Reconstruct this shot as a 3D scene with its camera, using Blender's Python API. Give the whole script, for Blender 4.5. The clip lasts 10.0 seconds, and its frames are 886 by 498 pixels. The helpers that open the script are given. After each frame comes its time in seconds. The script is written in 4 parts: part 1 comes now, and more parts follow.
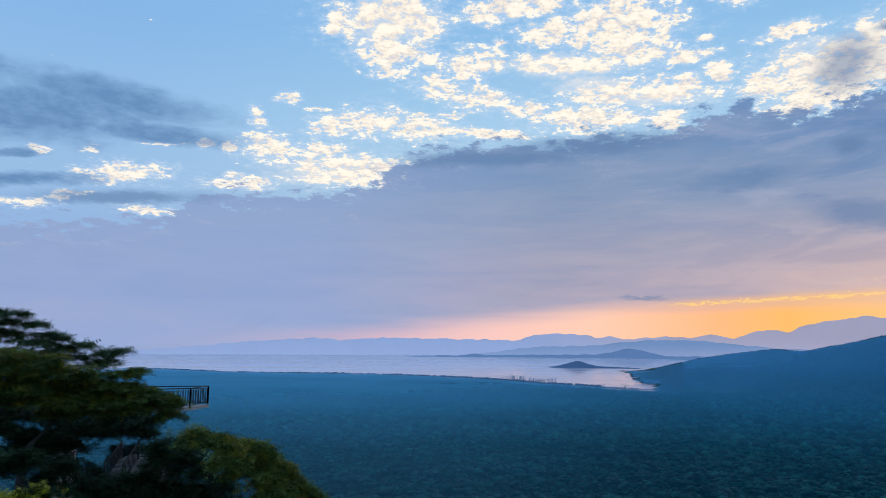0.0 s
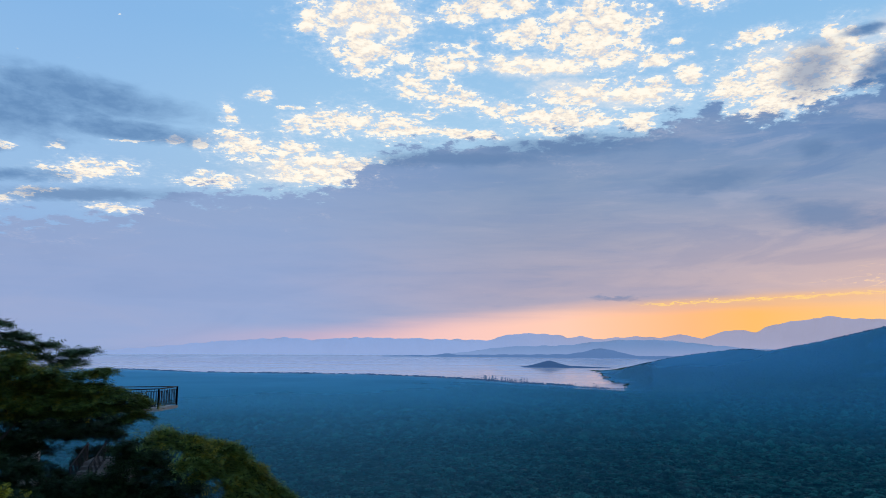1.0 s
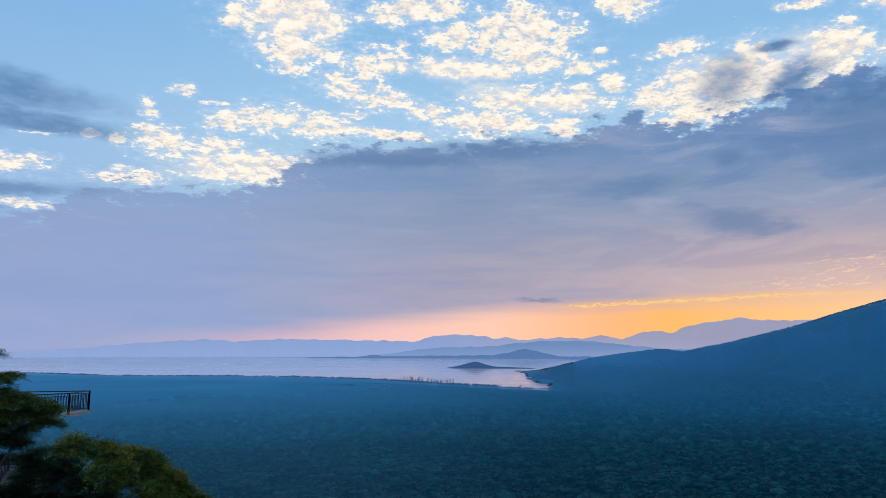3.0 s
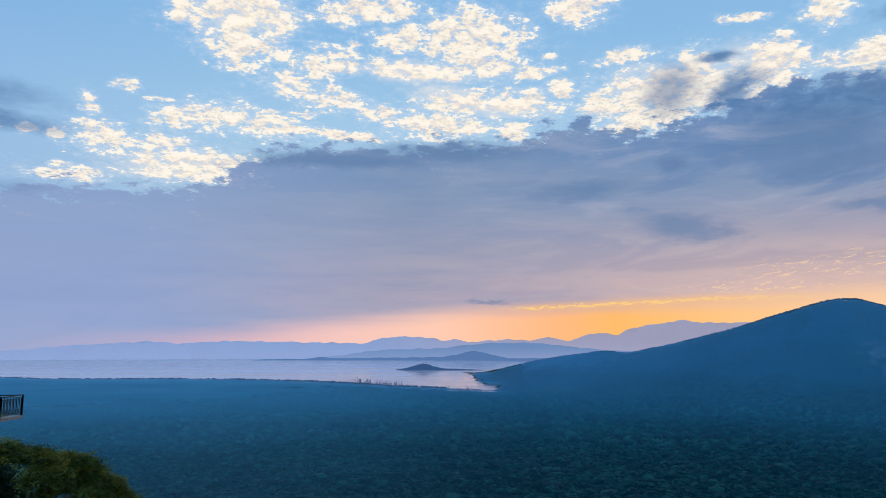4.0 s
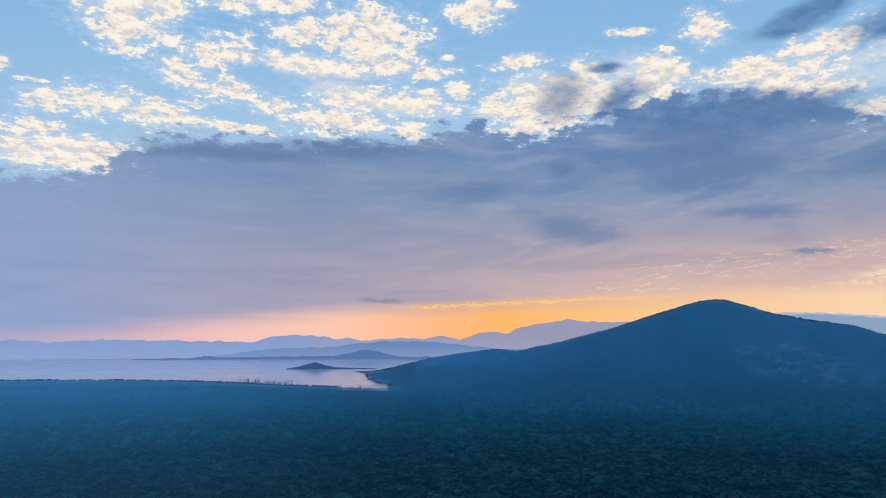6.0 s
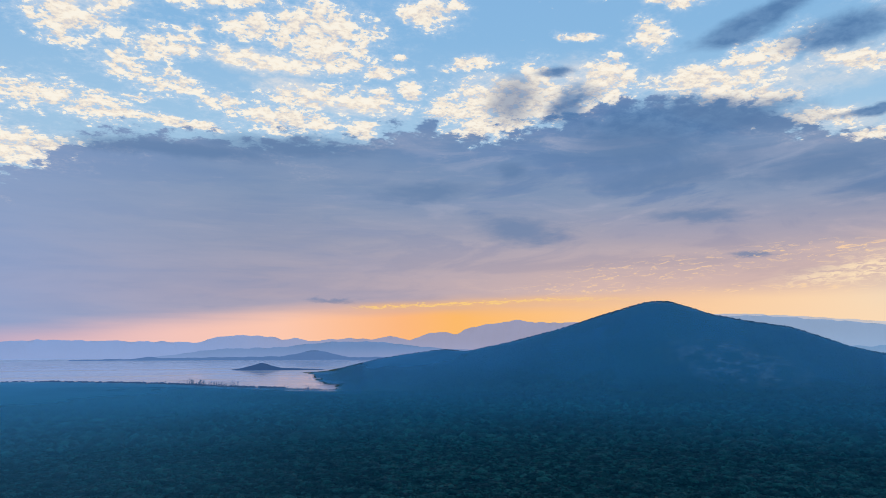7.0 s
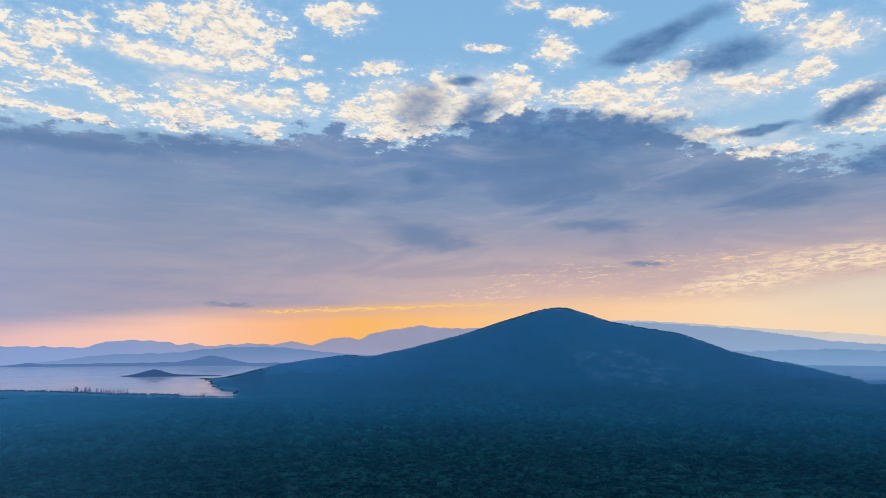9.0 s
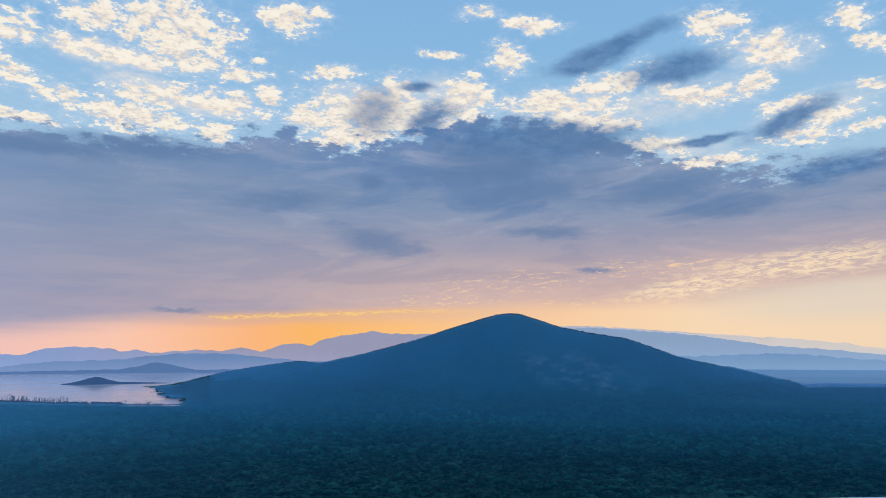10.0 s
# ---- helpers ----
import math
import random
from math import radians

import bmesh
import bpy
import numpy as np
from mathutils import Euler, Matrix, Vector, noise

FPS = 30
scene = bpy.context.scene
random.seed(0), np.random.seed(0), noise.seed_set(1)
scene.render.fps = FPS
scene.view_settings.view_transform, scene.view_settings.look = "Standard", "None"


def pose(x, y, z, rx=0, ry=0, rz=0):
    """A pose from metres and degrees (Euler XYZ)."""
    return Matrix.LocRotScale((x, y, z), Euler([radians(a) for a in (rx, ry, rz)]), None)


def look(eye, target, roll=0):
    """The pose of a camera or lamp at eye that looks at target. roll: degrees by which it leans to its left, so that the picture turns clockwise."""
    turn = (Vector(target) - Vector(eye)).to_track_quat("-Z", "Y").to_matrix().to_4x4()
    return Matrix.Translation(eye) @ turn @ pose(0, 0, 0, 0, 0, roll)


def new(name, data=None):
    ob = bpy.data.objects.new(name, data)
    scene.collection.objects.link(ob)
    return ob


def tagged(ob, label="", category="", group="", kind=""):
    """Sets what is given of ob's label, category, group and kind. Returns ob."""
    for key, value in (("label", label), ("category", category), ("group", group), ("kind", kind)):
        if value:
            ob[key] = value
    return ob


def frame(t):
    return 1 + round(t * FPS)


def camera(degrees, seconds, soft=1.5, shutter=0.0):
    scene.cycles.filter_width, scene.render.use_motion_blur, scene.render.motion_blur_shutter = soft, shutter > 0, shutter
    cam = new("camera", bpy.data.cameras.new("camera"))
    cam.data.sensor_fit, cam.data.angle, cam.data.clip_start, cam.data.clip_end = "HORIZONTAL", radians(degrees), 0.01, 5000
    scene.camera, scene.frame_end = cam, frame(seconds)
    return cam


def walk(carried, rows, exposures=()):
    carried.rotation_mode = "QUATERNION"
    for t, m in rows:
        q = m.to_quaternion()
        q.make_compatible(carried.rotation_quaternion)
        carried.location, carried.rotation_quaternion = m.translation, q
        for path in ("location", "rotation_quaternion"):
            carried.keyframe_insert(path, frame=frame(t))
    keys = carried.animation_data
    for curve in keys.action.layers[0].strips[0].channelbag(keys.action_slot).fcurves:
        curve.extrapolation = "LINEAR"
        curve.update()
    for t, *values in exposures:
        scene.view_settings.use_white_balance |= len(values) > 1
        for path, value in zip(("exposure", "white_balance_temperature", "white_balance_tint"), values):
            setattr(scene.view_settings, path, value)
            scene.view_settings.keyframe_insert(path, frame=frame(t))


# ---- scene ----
cam = camera(64.04, 10.0, soft=0.9)
EYE = 82.0
# seconds, yaw, pitch, roll: the camera turns on the spot, from the trees round to the hill
ROWS = [
    (0.0, -0.00, 7.50, -0.40),
    (0.5, -1.00, 7.48, -0.40),
    (1.0, -2.21, 7.50, -0.39),
    (1.5, -3.46, 7.51, -0.30),
    (2.0, -4.83, 7.53, -0.25),
    (2.5, -6.35, 7.56, -0.23),
    (4.0, -12.21, 7.80, -0.17),
    (4.5, -14.42, 7.82, -0.17),
    (5.0, -16.61, 7.79, -0.13),
    (5.5, -18.74, 7.74, -0.11),
    (7.0, -24.85, 7.74, -0.08),
    (7.5, -26.89, 7.82, -0.11),
    (8.0, -28.82, 7.88, -0.12),
    (8.5, -30.73, 8.00, -0.18),
    (9.0, -32.57, 8.18, -0.09),
    (9.5, -34.45, 8.40, 0.04),
    (10.0, -36.43, 8.64, 0.11),
]
walk(cam, [(t, pose(0, 0, EYE, 0, 0, yaw) @ pose(0, 0, 0, 90 + pitch) @ pose(0, 0, 0, 0, 0, -roll)) for t, yaw, pitch, roll in ROWS],
     exposures=[(0.0, 0.09), (2.5, 0.07), (4.5, 0.01), (7.5, -0.04), (10.0, -0.06)])

SUN_AZ, SUN_EL = 26.0, 5.0


def srgb(r, g, b):
    """Linear colour from 8-bit values."""
    return tuple(c / 12.92 if c <= 0.04045 else ((c + 0.055) / 1.055) ** 2.4 for c in (r / 255, g / 255, b / 255)) + (1.0,)


class Nodes:
    """Short hand for node arithmetic."""

    def __init__(self, tree):
        self.tree = tree
        tree.nodes.clear()

    def add(self, kind, **props):
        n = self.tree.nodes.new(kind)
        for key, value in props.items():
            setattr(n, key, value)
        return n

    def put(self, socket, value):
        if isinstance(value, bpy.types.NodeSocket):
            self.tree.links.new(value, socket)
        elif value is not None:
            socket.default_value = value

    def m(self, op, a, b=None, c=None, clamp=False):
        n = self.add("ShaderNodeMath", operation=op, use_clamp=clamp)
        for s, v in zip(n.inputs, (a, b, c)):
            self.put(s, v)
        return n.outputs[0]

    def v(self, op, a, b=None, c=None):
        n = self.add("ShaderNodeVectorMath", operation=op)
        for s, v in zip(n.inputs, (a, b, c)):
            self.put(s, v)
        return n.outputs["Value" if op in ("LENGTH", "DOT_PRODUCT", "DISTANCE") else "Vector"]

    def xyz(self, x, y, z):
        n = self.add("ShaderNodeCombineXYZ")
        for s, v in zip(n.inputs, (x, y, z)):
            self.put(s, v)
        return n.outputs[0]

    def split(self, vec):
        n = self.add("ShaderNodeSeparateXYZ")
        self.put(n.inputs[0], vec)
        return n.outputs

    def noise(self, vec, scale, detail=4.0, rough=0.55, distort=0.0, colour=False):
        n = self.add("ShaderNodeTexNoise")
        self.put(n.inputs["Vector"], vec)
        for key, value in (("Scale", scale), ("Detail", detail), ("Roughness", rough), ("Distortion", distort)):
            self.put(n.inputs[key], value)
        return n.outputs["Color" if colour else "Fac"]

    def step(self, x, lo, hi, to0=0.0, to1=1.0):
        n = self.add("ShaderNodeMapRange", interpolation_type="SMOOTHSTEP")
        for s, v in zip(n.inputs, (x, lo, hi, to0, to1)):
            self.put(s, v)
        return n.outputs[0]

    def line(self, x, lo, hi, to0=0.0, to1=1.0):
        n = self.add("ShaderNodeMapRange")
        for s, v in zip(n.inputs, (x, lo, hi, to0, to1)):
            self.put(s, v)
        return n.outputs[0]

    def ramp(self, x, stops, lo=0.0, hi=1.0):
        """A colour (or grey) ramp over lo..hi; stops: (position, colour or number)."""
        n = self.add("ShaderNodeValToRGB")
        ramp = n.color_ramp
        while len(ramp.elements) < len(stops):
            ramp.elements.new(0.5)
        for e, (at, c) in zip(ramp.elements, stops):
            e.position = (at - lo) / (hi - lo)
            e.color = c if isinstance(c, tuple) else (c, c, c, 1.0)
        self.put(n.inputs[0], self.line(x, lo, hi))
        return n.outputs[0]

    def mix(self, fac, a, b):
        n = self.add("ShaderNodeMix", data_type="RGBA")
        for s, v in zip((n.inputs[0], n.inputs[6], n.inputs[7]), (fac, a, b)):
            self.put(s, v)
        return n.outputs[2]


# ---- sky ----
# banks of cloud: bearing, height above the horizon, half width, half height, tilt, in degrees; lit fleece first
FLEECE_WEST = [
    (-4.7, 25.5, 4.8, 2.1, 2), (-4.1, 22.9, 3.4, 1.4, 2), (-4.6, 21.6, 1.7, 0.6, 2), (-9.1, 25.1, 0.7, 1.2, 4), (-0.8, 20.5, 2.5, 0.8, 1), (2.3, 22.1, 2.8, 1.3, 13),
    (2.8, 19.5, 2.8, 0.9, -1), (4.0, 26.0, 2.6, 0.9, 6), (7.6, 26.6, 2.4, 0.7, -3), (-12.9, 18.9, 0.9, 0.4, 4), (-15.2, 17.4, 0.6, 0.9, 24), (-9.1, 17.1, 1.9, 0.9, 3),
    (-6.1, 17.5, 2.7, 1.2, 2), (-1.9, 17.1, 2.9, 0.9, 1), (-14.0, 15.0, 2.2, 1.1, 4), (-9.9, 15.0, 1.9, 0.8, 3), (-8.1, 13.7, 4.4, 1.2, 2), (-16.3, 12.3, 2.7, 0.5, 4),
]
FLEECE_LOW = [
    (-24.5, 12.3, 2.8, 0.7, 6), (-27.6, 12.0, 0.5, 0.2, 6), (-30.4, 13.3, 0.4, 0.2, 8), (-27.3, 13.7, 0.5, 0.2, 7), (-19.2, 15.0, 0.8, 0.3, 5), (-17.3, 15.0, 0.6, 0.4, 5),
    (-31.1, 9.5, 1.7, 0.3, 6), (-28.7, 10.3, 1.6, 0.2, 15), (-22.8, 9.7, 2.1, 0.3, -4), (-10.2, 18.4, 0.8, 0.2, 3), (0.9, 18.3, 1.4, 0.3, 0), (4.7, 24.0, 0.7, 0.3, -1),
    (-1.7, 18.2, 0.8, 0.2, 1), (-21.7, 14.8, 1.5, 0.1, 6), (-15.4, 16.0, 1.1, 0.2, 5),
]
FLEECE_MID = [
    (8.3, 24.4, 2.3, 1.1, -3), (14.3, 24.2, 4.7, 2.4, -5), (10.1, 22.0, 4.6, 0.8, -3), (15.6, 22.3, 3.1, 1.1, -5), (18.1, 19.4, 3.9, 1.0, -5), (12.8, 19.4, 3.2, 0.9, -4),
    (20.3, 21.8, 1.6, 0.6, -7), (21.0, 22.8, 0.8, 0.2, -7), (22.1, 20.3, 1.1, 0.6, -7), (7.3, 18.5, 2.1, 0.7, -2), (11.6, 17.8, 4.5, 1.0, -3), (18.2, 17.1, 1.0, 0.7, -5),
    (3.5, 16.7, 3.3, 0.4, -1), (23.3, 26.0, 2.2, 1.1, -3), (26.2, 26.6, 1.0, 0.5, -4), (36.1, 24.0, 1.6, 0.3, -7), (41.9, 23.5, 1.5, 1.0, -10), (27.0, 22.3, 2.1, 0.5, 4),
]
FLEECE_EAST = [
    (20.1, 21.7, 1.8, 0.5, -1), (22.3, 20.3, 1.1, 0.6, -2), (29.5, 19.8, 3.6, 1.4, -4), (26.7, 18.6, 3.2, 1.0, -3), (32.5, 21.4, 1.5, 1.1, -5), (38.2, 20.6, 2.1, 1.5, -7),
    (34.8, 18.7, 2.6, 1.0, -6), (39.7, 27.1, 1.6, 0.5, -1), (43.9, 26.0, 2.2, 0.6, -3), (32.0, 19.7, 4.7, 1.4, 1), (26.4, 19.5, 2.5, 0.9, 3), (38.8, 20.7, 1.7, 1.6, -1),
    (22.2, 20.2, 1.1, 0.6, 5), (46.6, 19.9, 4.6, 1.0, -3), (50.4, 21.1, 2.9, 1.1, 14), (49.3, 18.3, 4.1, 0.6, -4), (28.7, 17.6, 2.8, 0.9, 2),
]
FLEECE_FAR_EAST = [
    (57.1, 19.7, 3.6, 0.8, -7), (61.0, 19.9, 1.8, 0.8, 12), (58.6, 24.5, 2.3, 1.1, -9), (62.2, 22.3, 2.7, 1.2, -10), (63.4, 18.1, 2.0, 0.5, 12), (66.1, 16.9, 2.2, 0.5, 12),
    (68.9, 18.5, 1.4, 0.4, -11), (68.1, 23.2, 1.6, 0.7, -13), (69.2, 21.3, 1.4, 0.6, -12), (53.7, 16.2, 2.1, 0.6, -5), (57.4, 14.6, 3.3, 0.4, 3), (64.2, 15.8, 2.2, 0.7, 5),
    (68.4, 10.8, 1.1, 0.3, 5), (68.2, 15.8, 1.7, 0.5, 7),
]
VEILS = [
    (10.1, 21.8, 4.4, 0.9, -3), (16.8, 18.9, 3.9, 0.6, -5), (11.9, 20.2, 2.7, 0.7, -4), (-4.6, 25.1, 3.8, 1.7, 2), (-8.6, 13.5, 5.0, 1.0, 2), (29.9, 19.9, 3.6, 1.5, -4),
    (36.3, 20.6, 3.4, 1.6, -7), (46.6, 19.7, 5.1, 1.0, -3), (32.5, 19.7, 5.2, 1.6, 1), (55.1, 19.4, 6.4, 1.5, 4), (62.3, 22.0, 3.5, 1.6, -10), (55.4, 15.9, 4.6, 0.9, -5),
    (65.4, 17.4, 4.0, 1.2, 7),
]
DARK_BANKS = [
    (-30.6, 16.0, 7.0, 2.2, 3), (-23.0, 15.4, 6.6, 0.7, -1), (-26.3, 17.6, 7.7, 1.2, -4), (-31.2, 11.1, 5.1, 0.5, 7), (-31.7, 12.9, 2.0, 0.3, 8), (50.9, 23.9, 5.1, 0.8, 16),
    (55.5, 21.6, 3.6, 1.1, 5), (34.1, 21.6, 1.5, 0.4, 1), (63.3, 17.0, 3.2, 0.8, 20), (66.2, 13.3, 3.9, 0.9, 7), (43.6, 17.1, 7.4, 1.6, -2), (35.4, 18.9, 2.1, 1.3, 28),
    (48.4, 22.7, 2.1, 0.7, 14), (57.5, 16.2, 2.9, 0.3, 4),
]
SOFT_BANKS = [
    (44.6, 13.3, 6.4, 1.1, 8), (47.5, 17.0, 5.0, 1.1, -13), (30.6, 13.9, 1.1, 0.6, 1), (23.4, 12.3, 3.8, 0.8, 3), (31.2, 9.2, 3.7, 1.1, -9), (40.5, 15.5, 6.1, 1.8, -1),
    (45.4, 9.8, 3.6, 0.5, -2), (53.1, 12.7, 5.1, 1.1, 4), (58.8, 11.0, 4.4, 0.8, 4), (48.5, 6.7, 1.5, 0.2, -2), (15.9, 3.5, 1.7, 0.2, -1), (12.6, 15.6, 7.5, 0.8, 1),
    (1.3, 14.8, 5.2, 0.6, 4), (30.8, 19.5, 2.2, 1.7, 24), (5.4, 14.8, 6.5, 0.6, -1), (-24.8, 10.5, 5.8, 0.5, 5),
]

# upper edge of the grey sheet: bearing, height / 30 degrees
EDGE = [(-60.0, 7.0 / 30), (-34.3, 7.5 / 30), (-32.4, 7.9 / 30), (-27.2, 8.7 / 30), (-21.4, 9.3 / 30), (-19.5, 11.1 / 30), (-13.0, 11.5 / 30), (-8.5,
        11.8 / 30), (-6.0, 12.7 / 30), (-4.0, 14.2 / 30), (-1.2, 15.5 / 30), (5.4, 16.1 / 30), (10.0, 15.9 / 30), (14.5, 16.3 / 30), (18.8, 16.7 / 30), (23.5,
        17.6 / 30), (26.7, 16.7 / 30), (30.3, 17.4 / 30), (33.8, 17.7 / 30), (37.1, 18.5 / 30), (37.2, 19.0 / 30), (41.9, 18.9 / 30), (46.6, 18.2 / 30),
        (50.2, 17.3 / 30), (52.4, 16.0 / 30), (55.3, 14.8 / 30), (59.0, 13.7 / 30), (63.3, 13.9 / 30), (67.0, 14.0 / 30), (100.0, 14.0 / 30)]


def build_sky():
    world = bpy.data.worlds.new("dawn_sky")
    scene.world = world
    world.use_nodes = True
    k = Nodes(world.node_tree)
    way = k.add("ShaderNodeTexCoord").outputs["Generated"]
    x, y, z = k.split(k.v("NORMALIZE", way))
    az = k.m("MULTIPLY", k.m("ARCTAN2", x, y), 180 / math.pi)
    el = k.m("MULTIPLY", k.m("ARCSINE", z), 180 / math.pi)
    up = k.m("MAXIMUM", z, 0.0)
    flat = k.v("DIVIDE", k.xyz(x, y, 0.0), k.xyz(*[k.m("ADD", up, 0.18)] * 3))
    wob = k.v("MULTIPLY", k.v("SUBTRACT", k.noise(flat, 11.0, 6.0, 0.62, colour=True), (0.5, 0.5, 0.5)), (3.0, 1.8, 0.0))
    spot = k.v("ADD", k.xyz(az, el, 0.0), wob)

    def bank(rows, at):
        """How far out of the nearest bank: 0 at its middle, 1 on its rim."""
        best = None
        for a, e, ra, re, turn in rows:
            n = k.add("ShaderNodeMapping", vector_type="TEXTURE")
            # a touch of the last result keeps the shader working through the banks one by one, within its memory
            here = at if best is None else k.v("MULTIPLY_ADD", best, (1e-7, 1e-7, 0.0), at)
            for socket, value in zip(n.inputs, (here, (a, e, 0.0), (0.0, 0.0, radians(turn)), (ra, re, 1.0))):
                k.put(socket, value)
            d = k.v("LENGTH", n.outputs[0])
            best = d if best is None else k.m("MINIMUM", best, d)
        return best

    # clear sky
    clear = k.ramp(el, [
        (0.0, srgb(150, 168, 208)), (6.0, srgb(152, 178, 220)), (12.0, srgb(170, 203, 230)), (17.0, srgb(164, 204, 236)),
        (24.0, srgb(140, 190, 233)), (34.0, srgb(132, 182, 231)), (55.0, srgb(150, 192, 236)), (90.0, srgb(160, 198, 238))], 0.0, 90.0)
    clear = k.mix(k.step(az, 0.0, -30.0, 0.0, 0.45), clear, srgb(127, 172, 229))
    sky = k.add("ShaderNodeTexSky", sky_type="NISHITA", sun_disc=False)
    sky.sun_elevation, sky.sun_rotation, sky.altitude = radians(3.0), radians(SUN_AZ), 1200.0
    k.put(sky.inputs[0], way)
    clear = k.mix(0.08, clear, k.v("MULTIPLY", sky.outputs[0], (0.1, 0.1, 0.1)))

    # fleecy cloud, lit from low in the east: heaps of small round puffs
    fine = k.noise(flat, 19.0, 9.0, 0.62, 0.2)
    finer = k.noise(flat, 62.0, 7.0, 0.66, 0.3)
    bent = k.v("ADD", flat, k.v("MULTIPLY", k.v("SUBTRACT", k.noise(flat, 46.0, 4.0, 0.6, colour=True), (0.5, 0.5, 0.5)), (0.03, 0.03, 0.0)))

    def heaps(vec, scale):
        n = k.add("ShaderNodeTexVoronoi", feature="SMOOTH_F1")
        k.put(n.inputs["Vector"], vec)
        n.inputs["Scale"].default_value, n.inputs["Smoothness"].default_value = scale, 0.5
        return n.outputs["Distance"]

    cell = heaps(bent, 34.0)
    grain = k.m("ADD", k.m("MULTIPLY", fine, 0.52), k.m("MULTIPLY", finer, 0.44))
    grain = k.m("ADD", grain, k.m("MULTIPLY", k.m("SUBTRACT", 0.57, cell), 0.13))
    near = bank(FLEECE_WEST + FLEECE_LOW + FLEECE_MID + FLEECE_EAST + FLEECE_FAR_EAST, spot)
    edge = k.ramp(az, EDGE, -60.0, 100.0)
    height = k.m("SUBTRACT", el, k.m("MULTIPLY", edge, 30.0))
    seam = k.m("MULTIPLY", k.step(height, 2.2, 0.3), k.step(az, -16.0, -6.0))
    body = k.m("ADD", k.step(near, 0.25, 2.0, 0.09, -0.14), k.m("MULTIPLY", seam, 0.035))
    thick = k.m("ADD", k.m("ADD", grain, body), k.m("MULTIPLY", k.step(az, 4.0, 16.0, 0.0, 0.012), k.step(az, 56.0, 46.0)))
    veil = k.m("MULTIPLY", k.step(bank(VEILS, spot), 1.5, 0.2), k.step(fine, 0.36, 0.56, 0.45, 1.0))
    c = k.mix(k.m("MULTIPLY", k.step(near, 2.4, 0.6, 0.0, 0.55), k.step(thick, 0.34, 0.56)), clear, srgb(206, 222, 240))
    c = k.mix(k.m("MULTIPLY", veil, k.step(az, 44.0, 58.0, 0.6, 0.35)), c, srgb(242, 234, 226))
    cover = k.m("ADD", k.m("MULTIPLY", k.step(thick, 0.515, 0.548), 0.74), k.m("MULTIPLY", k.step(thick, 0.46, 0.60), 0.26))
    # undersides are greyer: compare with the cloud a little higher up
    up_there = k.v("MULTIPLY", flat, (0.982, 0.982, 1.0))
    higher = k.m("ADD", k.m("MULTIPLY", k.noise(up_there, 19.0, 9.0, 0.62, 0.2), 0.6), k.m("MULTIPLY", k.noise(up_there, 62.0, 7.0, 0.66, 0.3), 0.4))
    here = k.m("ADD", k.m("MULTIPLY", fine, 0.6), k.m("MULTIPLY", finer, 0.4))
    shade = k.m("ADD", k.m("SUBTRACT", here, higher), k.m("MULTIPLY", k.m("SUBTRACT", 0.4, cell), 0.12))
    shade = k.m("ADD", shade, k.m("MULTIPLY", k.m("SUBTRACT", thick, 0.60), 0.25))
    puff = k.ramp(shade, [(-0.15, srgb(204, 206, 216)), (-0.07, srgb(232, 222, 212)), (0.0, srgb(250, 238, 220)), (0.08, srgb(255, 247, 232))], -0.2, 0.2)
    c = k.mix(k.m("MULTIPLY", cover, 0.95), c, puff)

    # the wide grey sheet, with its ragged upper edge
    billow = k.noise(flat, 5.5, 8.0, 0.6, 0.5)
    knob = heaps(bent, 15.0)
    rag = k.m("ADD", k.m("MULTIPLY", k.m("SUBTRACT", billow, 0.5), 3.0), k.m("MULTIPLY", k.m("SUBTRACT", grain, 0.5), 4.5))
    rag = k.m("ADD", rag, k.m("MULTIPLY", k.m("SUBTRACT", knob, 0.42), 2.2))
    above = k.m("ADD", height, rag)
    sheet = k.m("ADD", k.m("MULTIPLY", k.step(above, 0.35, -0.35), 0.75), k.m("MULTIPLY", k.step(above, 1.2, -0.8), 0.25))
    streak = k.noise(k.v("MULTIPLY", k.xyz(az, el, 0.0), (0.05, 0.42, 1.0)), 1.0, 5.0, 0.55, 0.4)
    low = k.ramp(el, [(0.0, srgb(166, 164, 186)), (4.0, srgb(168, 161, 180)), (8.0, srgb(151, 156, 179)), (12.0, srgb(128, 148, 180)), (15.0, srgb(109, 139, 179)), (20.0, srgb(98, 132, 180))], 0.0, 20.0)
    low = k.mix(k.step(az, 13.0, -14.0), low, k.ramp(el, [(0.0, srgb(146, 166, 208)), (4.0, srgb(145, 164, 205)), (10.0, srgb(140, 162, 201)), (16.0, srgb(131, 157, 199))], 0.0, 20.0))
    low = k.mix(k.m("MULTIPLY", k.step(streak, 0.38, 0.68), k.step(az, -16.0, 12.0, 0.08, 0.3)), low, k.mix(k.step(el, 2.0, 11.0), srgb(186, 172, 188), srgb(154, 164, 192)))
    low = k.mix(k.m("MULTIPLY", k.step(streak, 0.56, 0.30), k.step(az, -16.0, 12.0, 0.08, 0.28)), low, srgb(112, 138, 186))
    calm = k.step(az, -16.0, 18.0, 0.15, 1.0)
    thread = k.noise(k.v("MULTIPLY", k.xyz(az, el, 0.0), (0.16, 1.3, 1.0)), 1.0, 7.0, 0.62, 0.7)
    low = k.mix(k.m("MULTIPLY", k.step(thread, 0.50, 0.74, 0.0, 0.16), calm), low, srgb(190, 182, 198))
    low = k.mix(k.m("MULTIPLY", k.step(thread, 0.50, 0.28, 0.0, 0.2), calm), low, srgb(106, 134, 176))
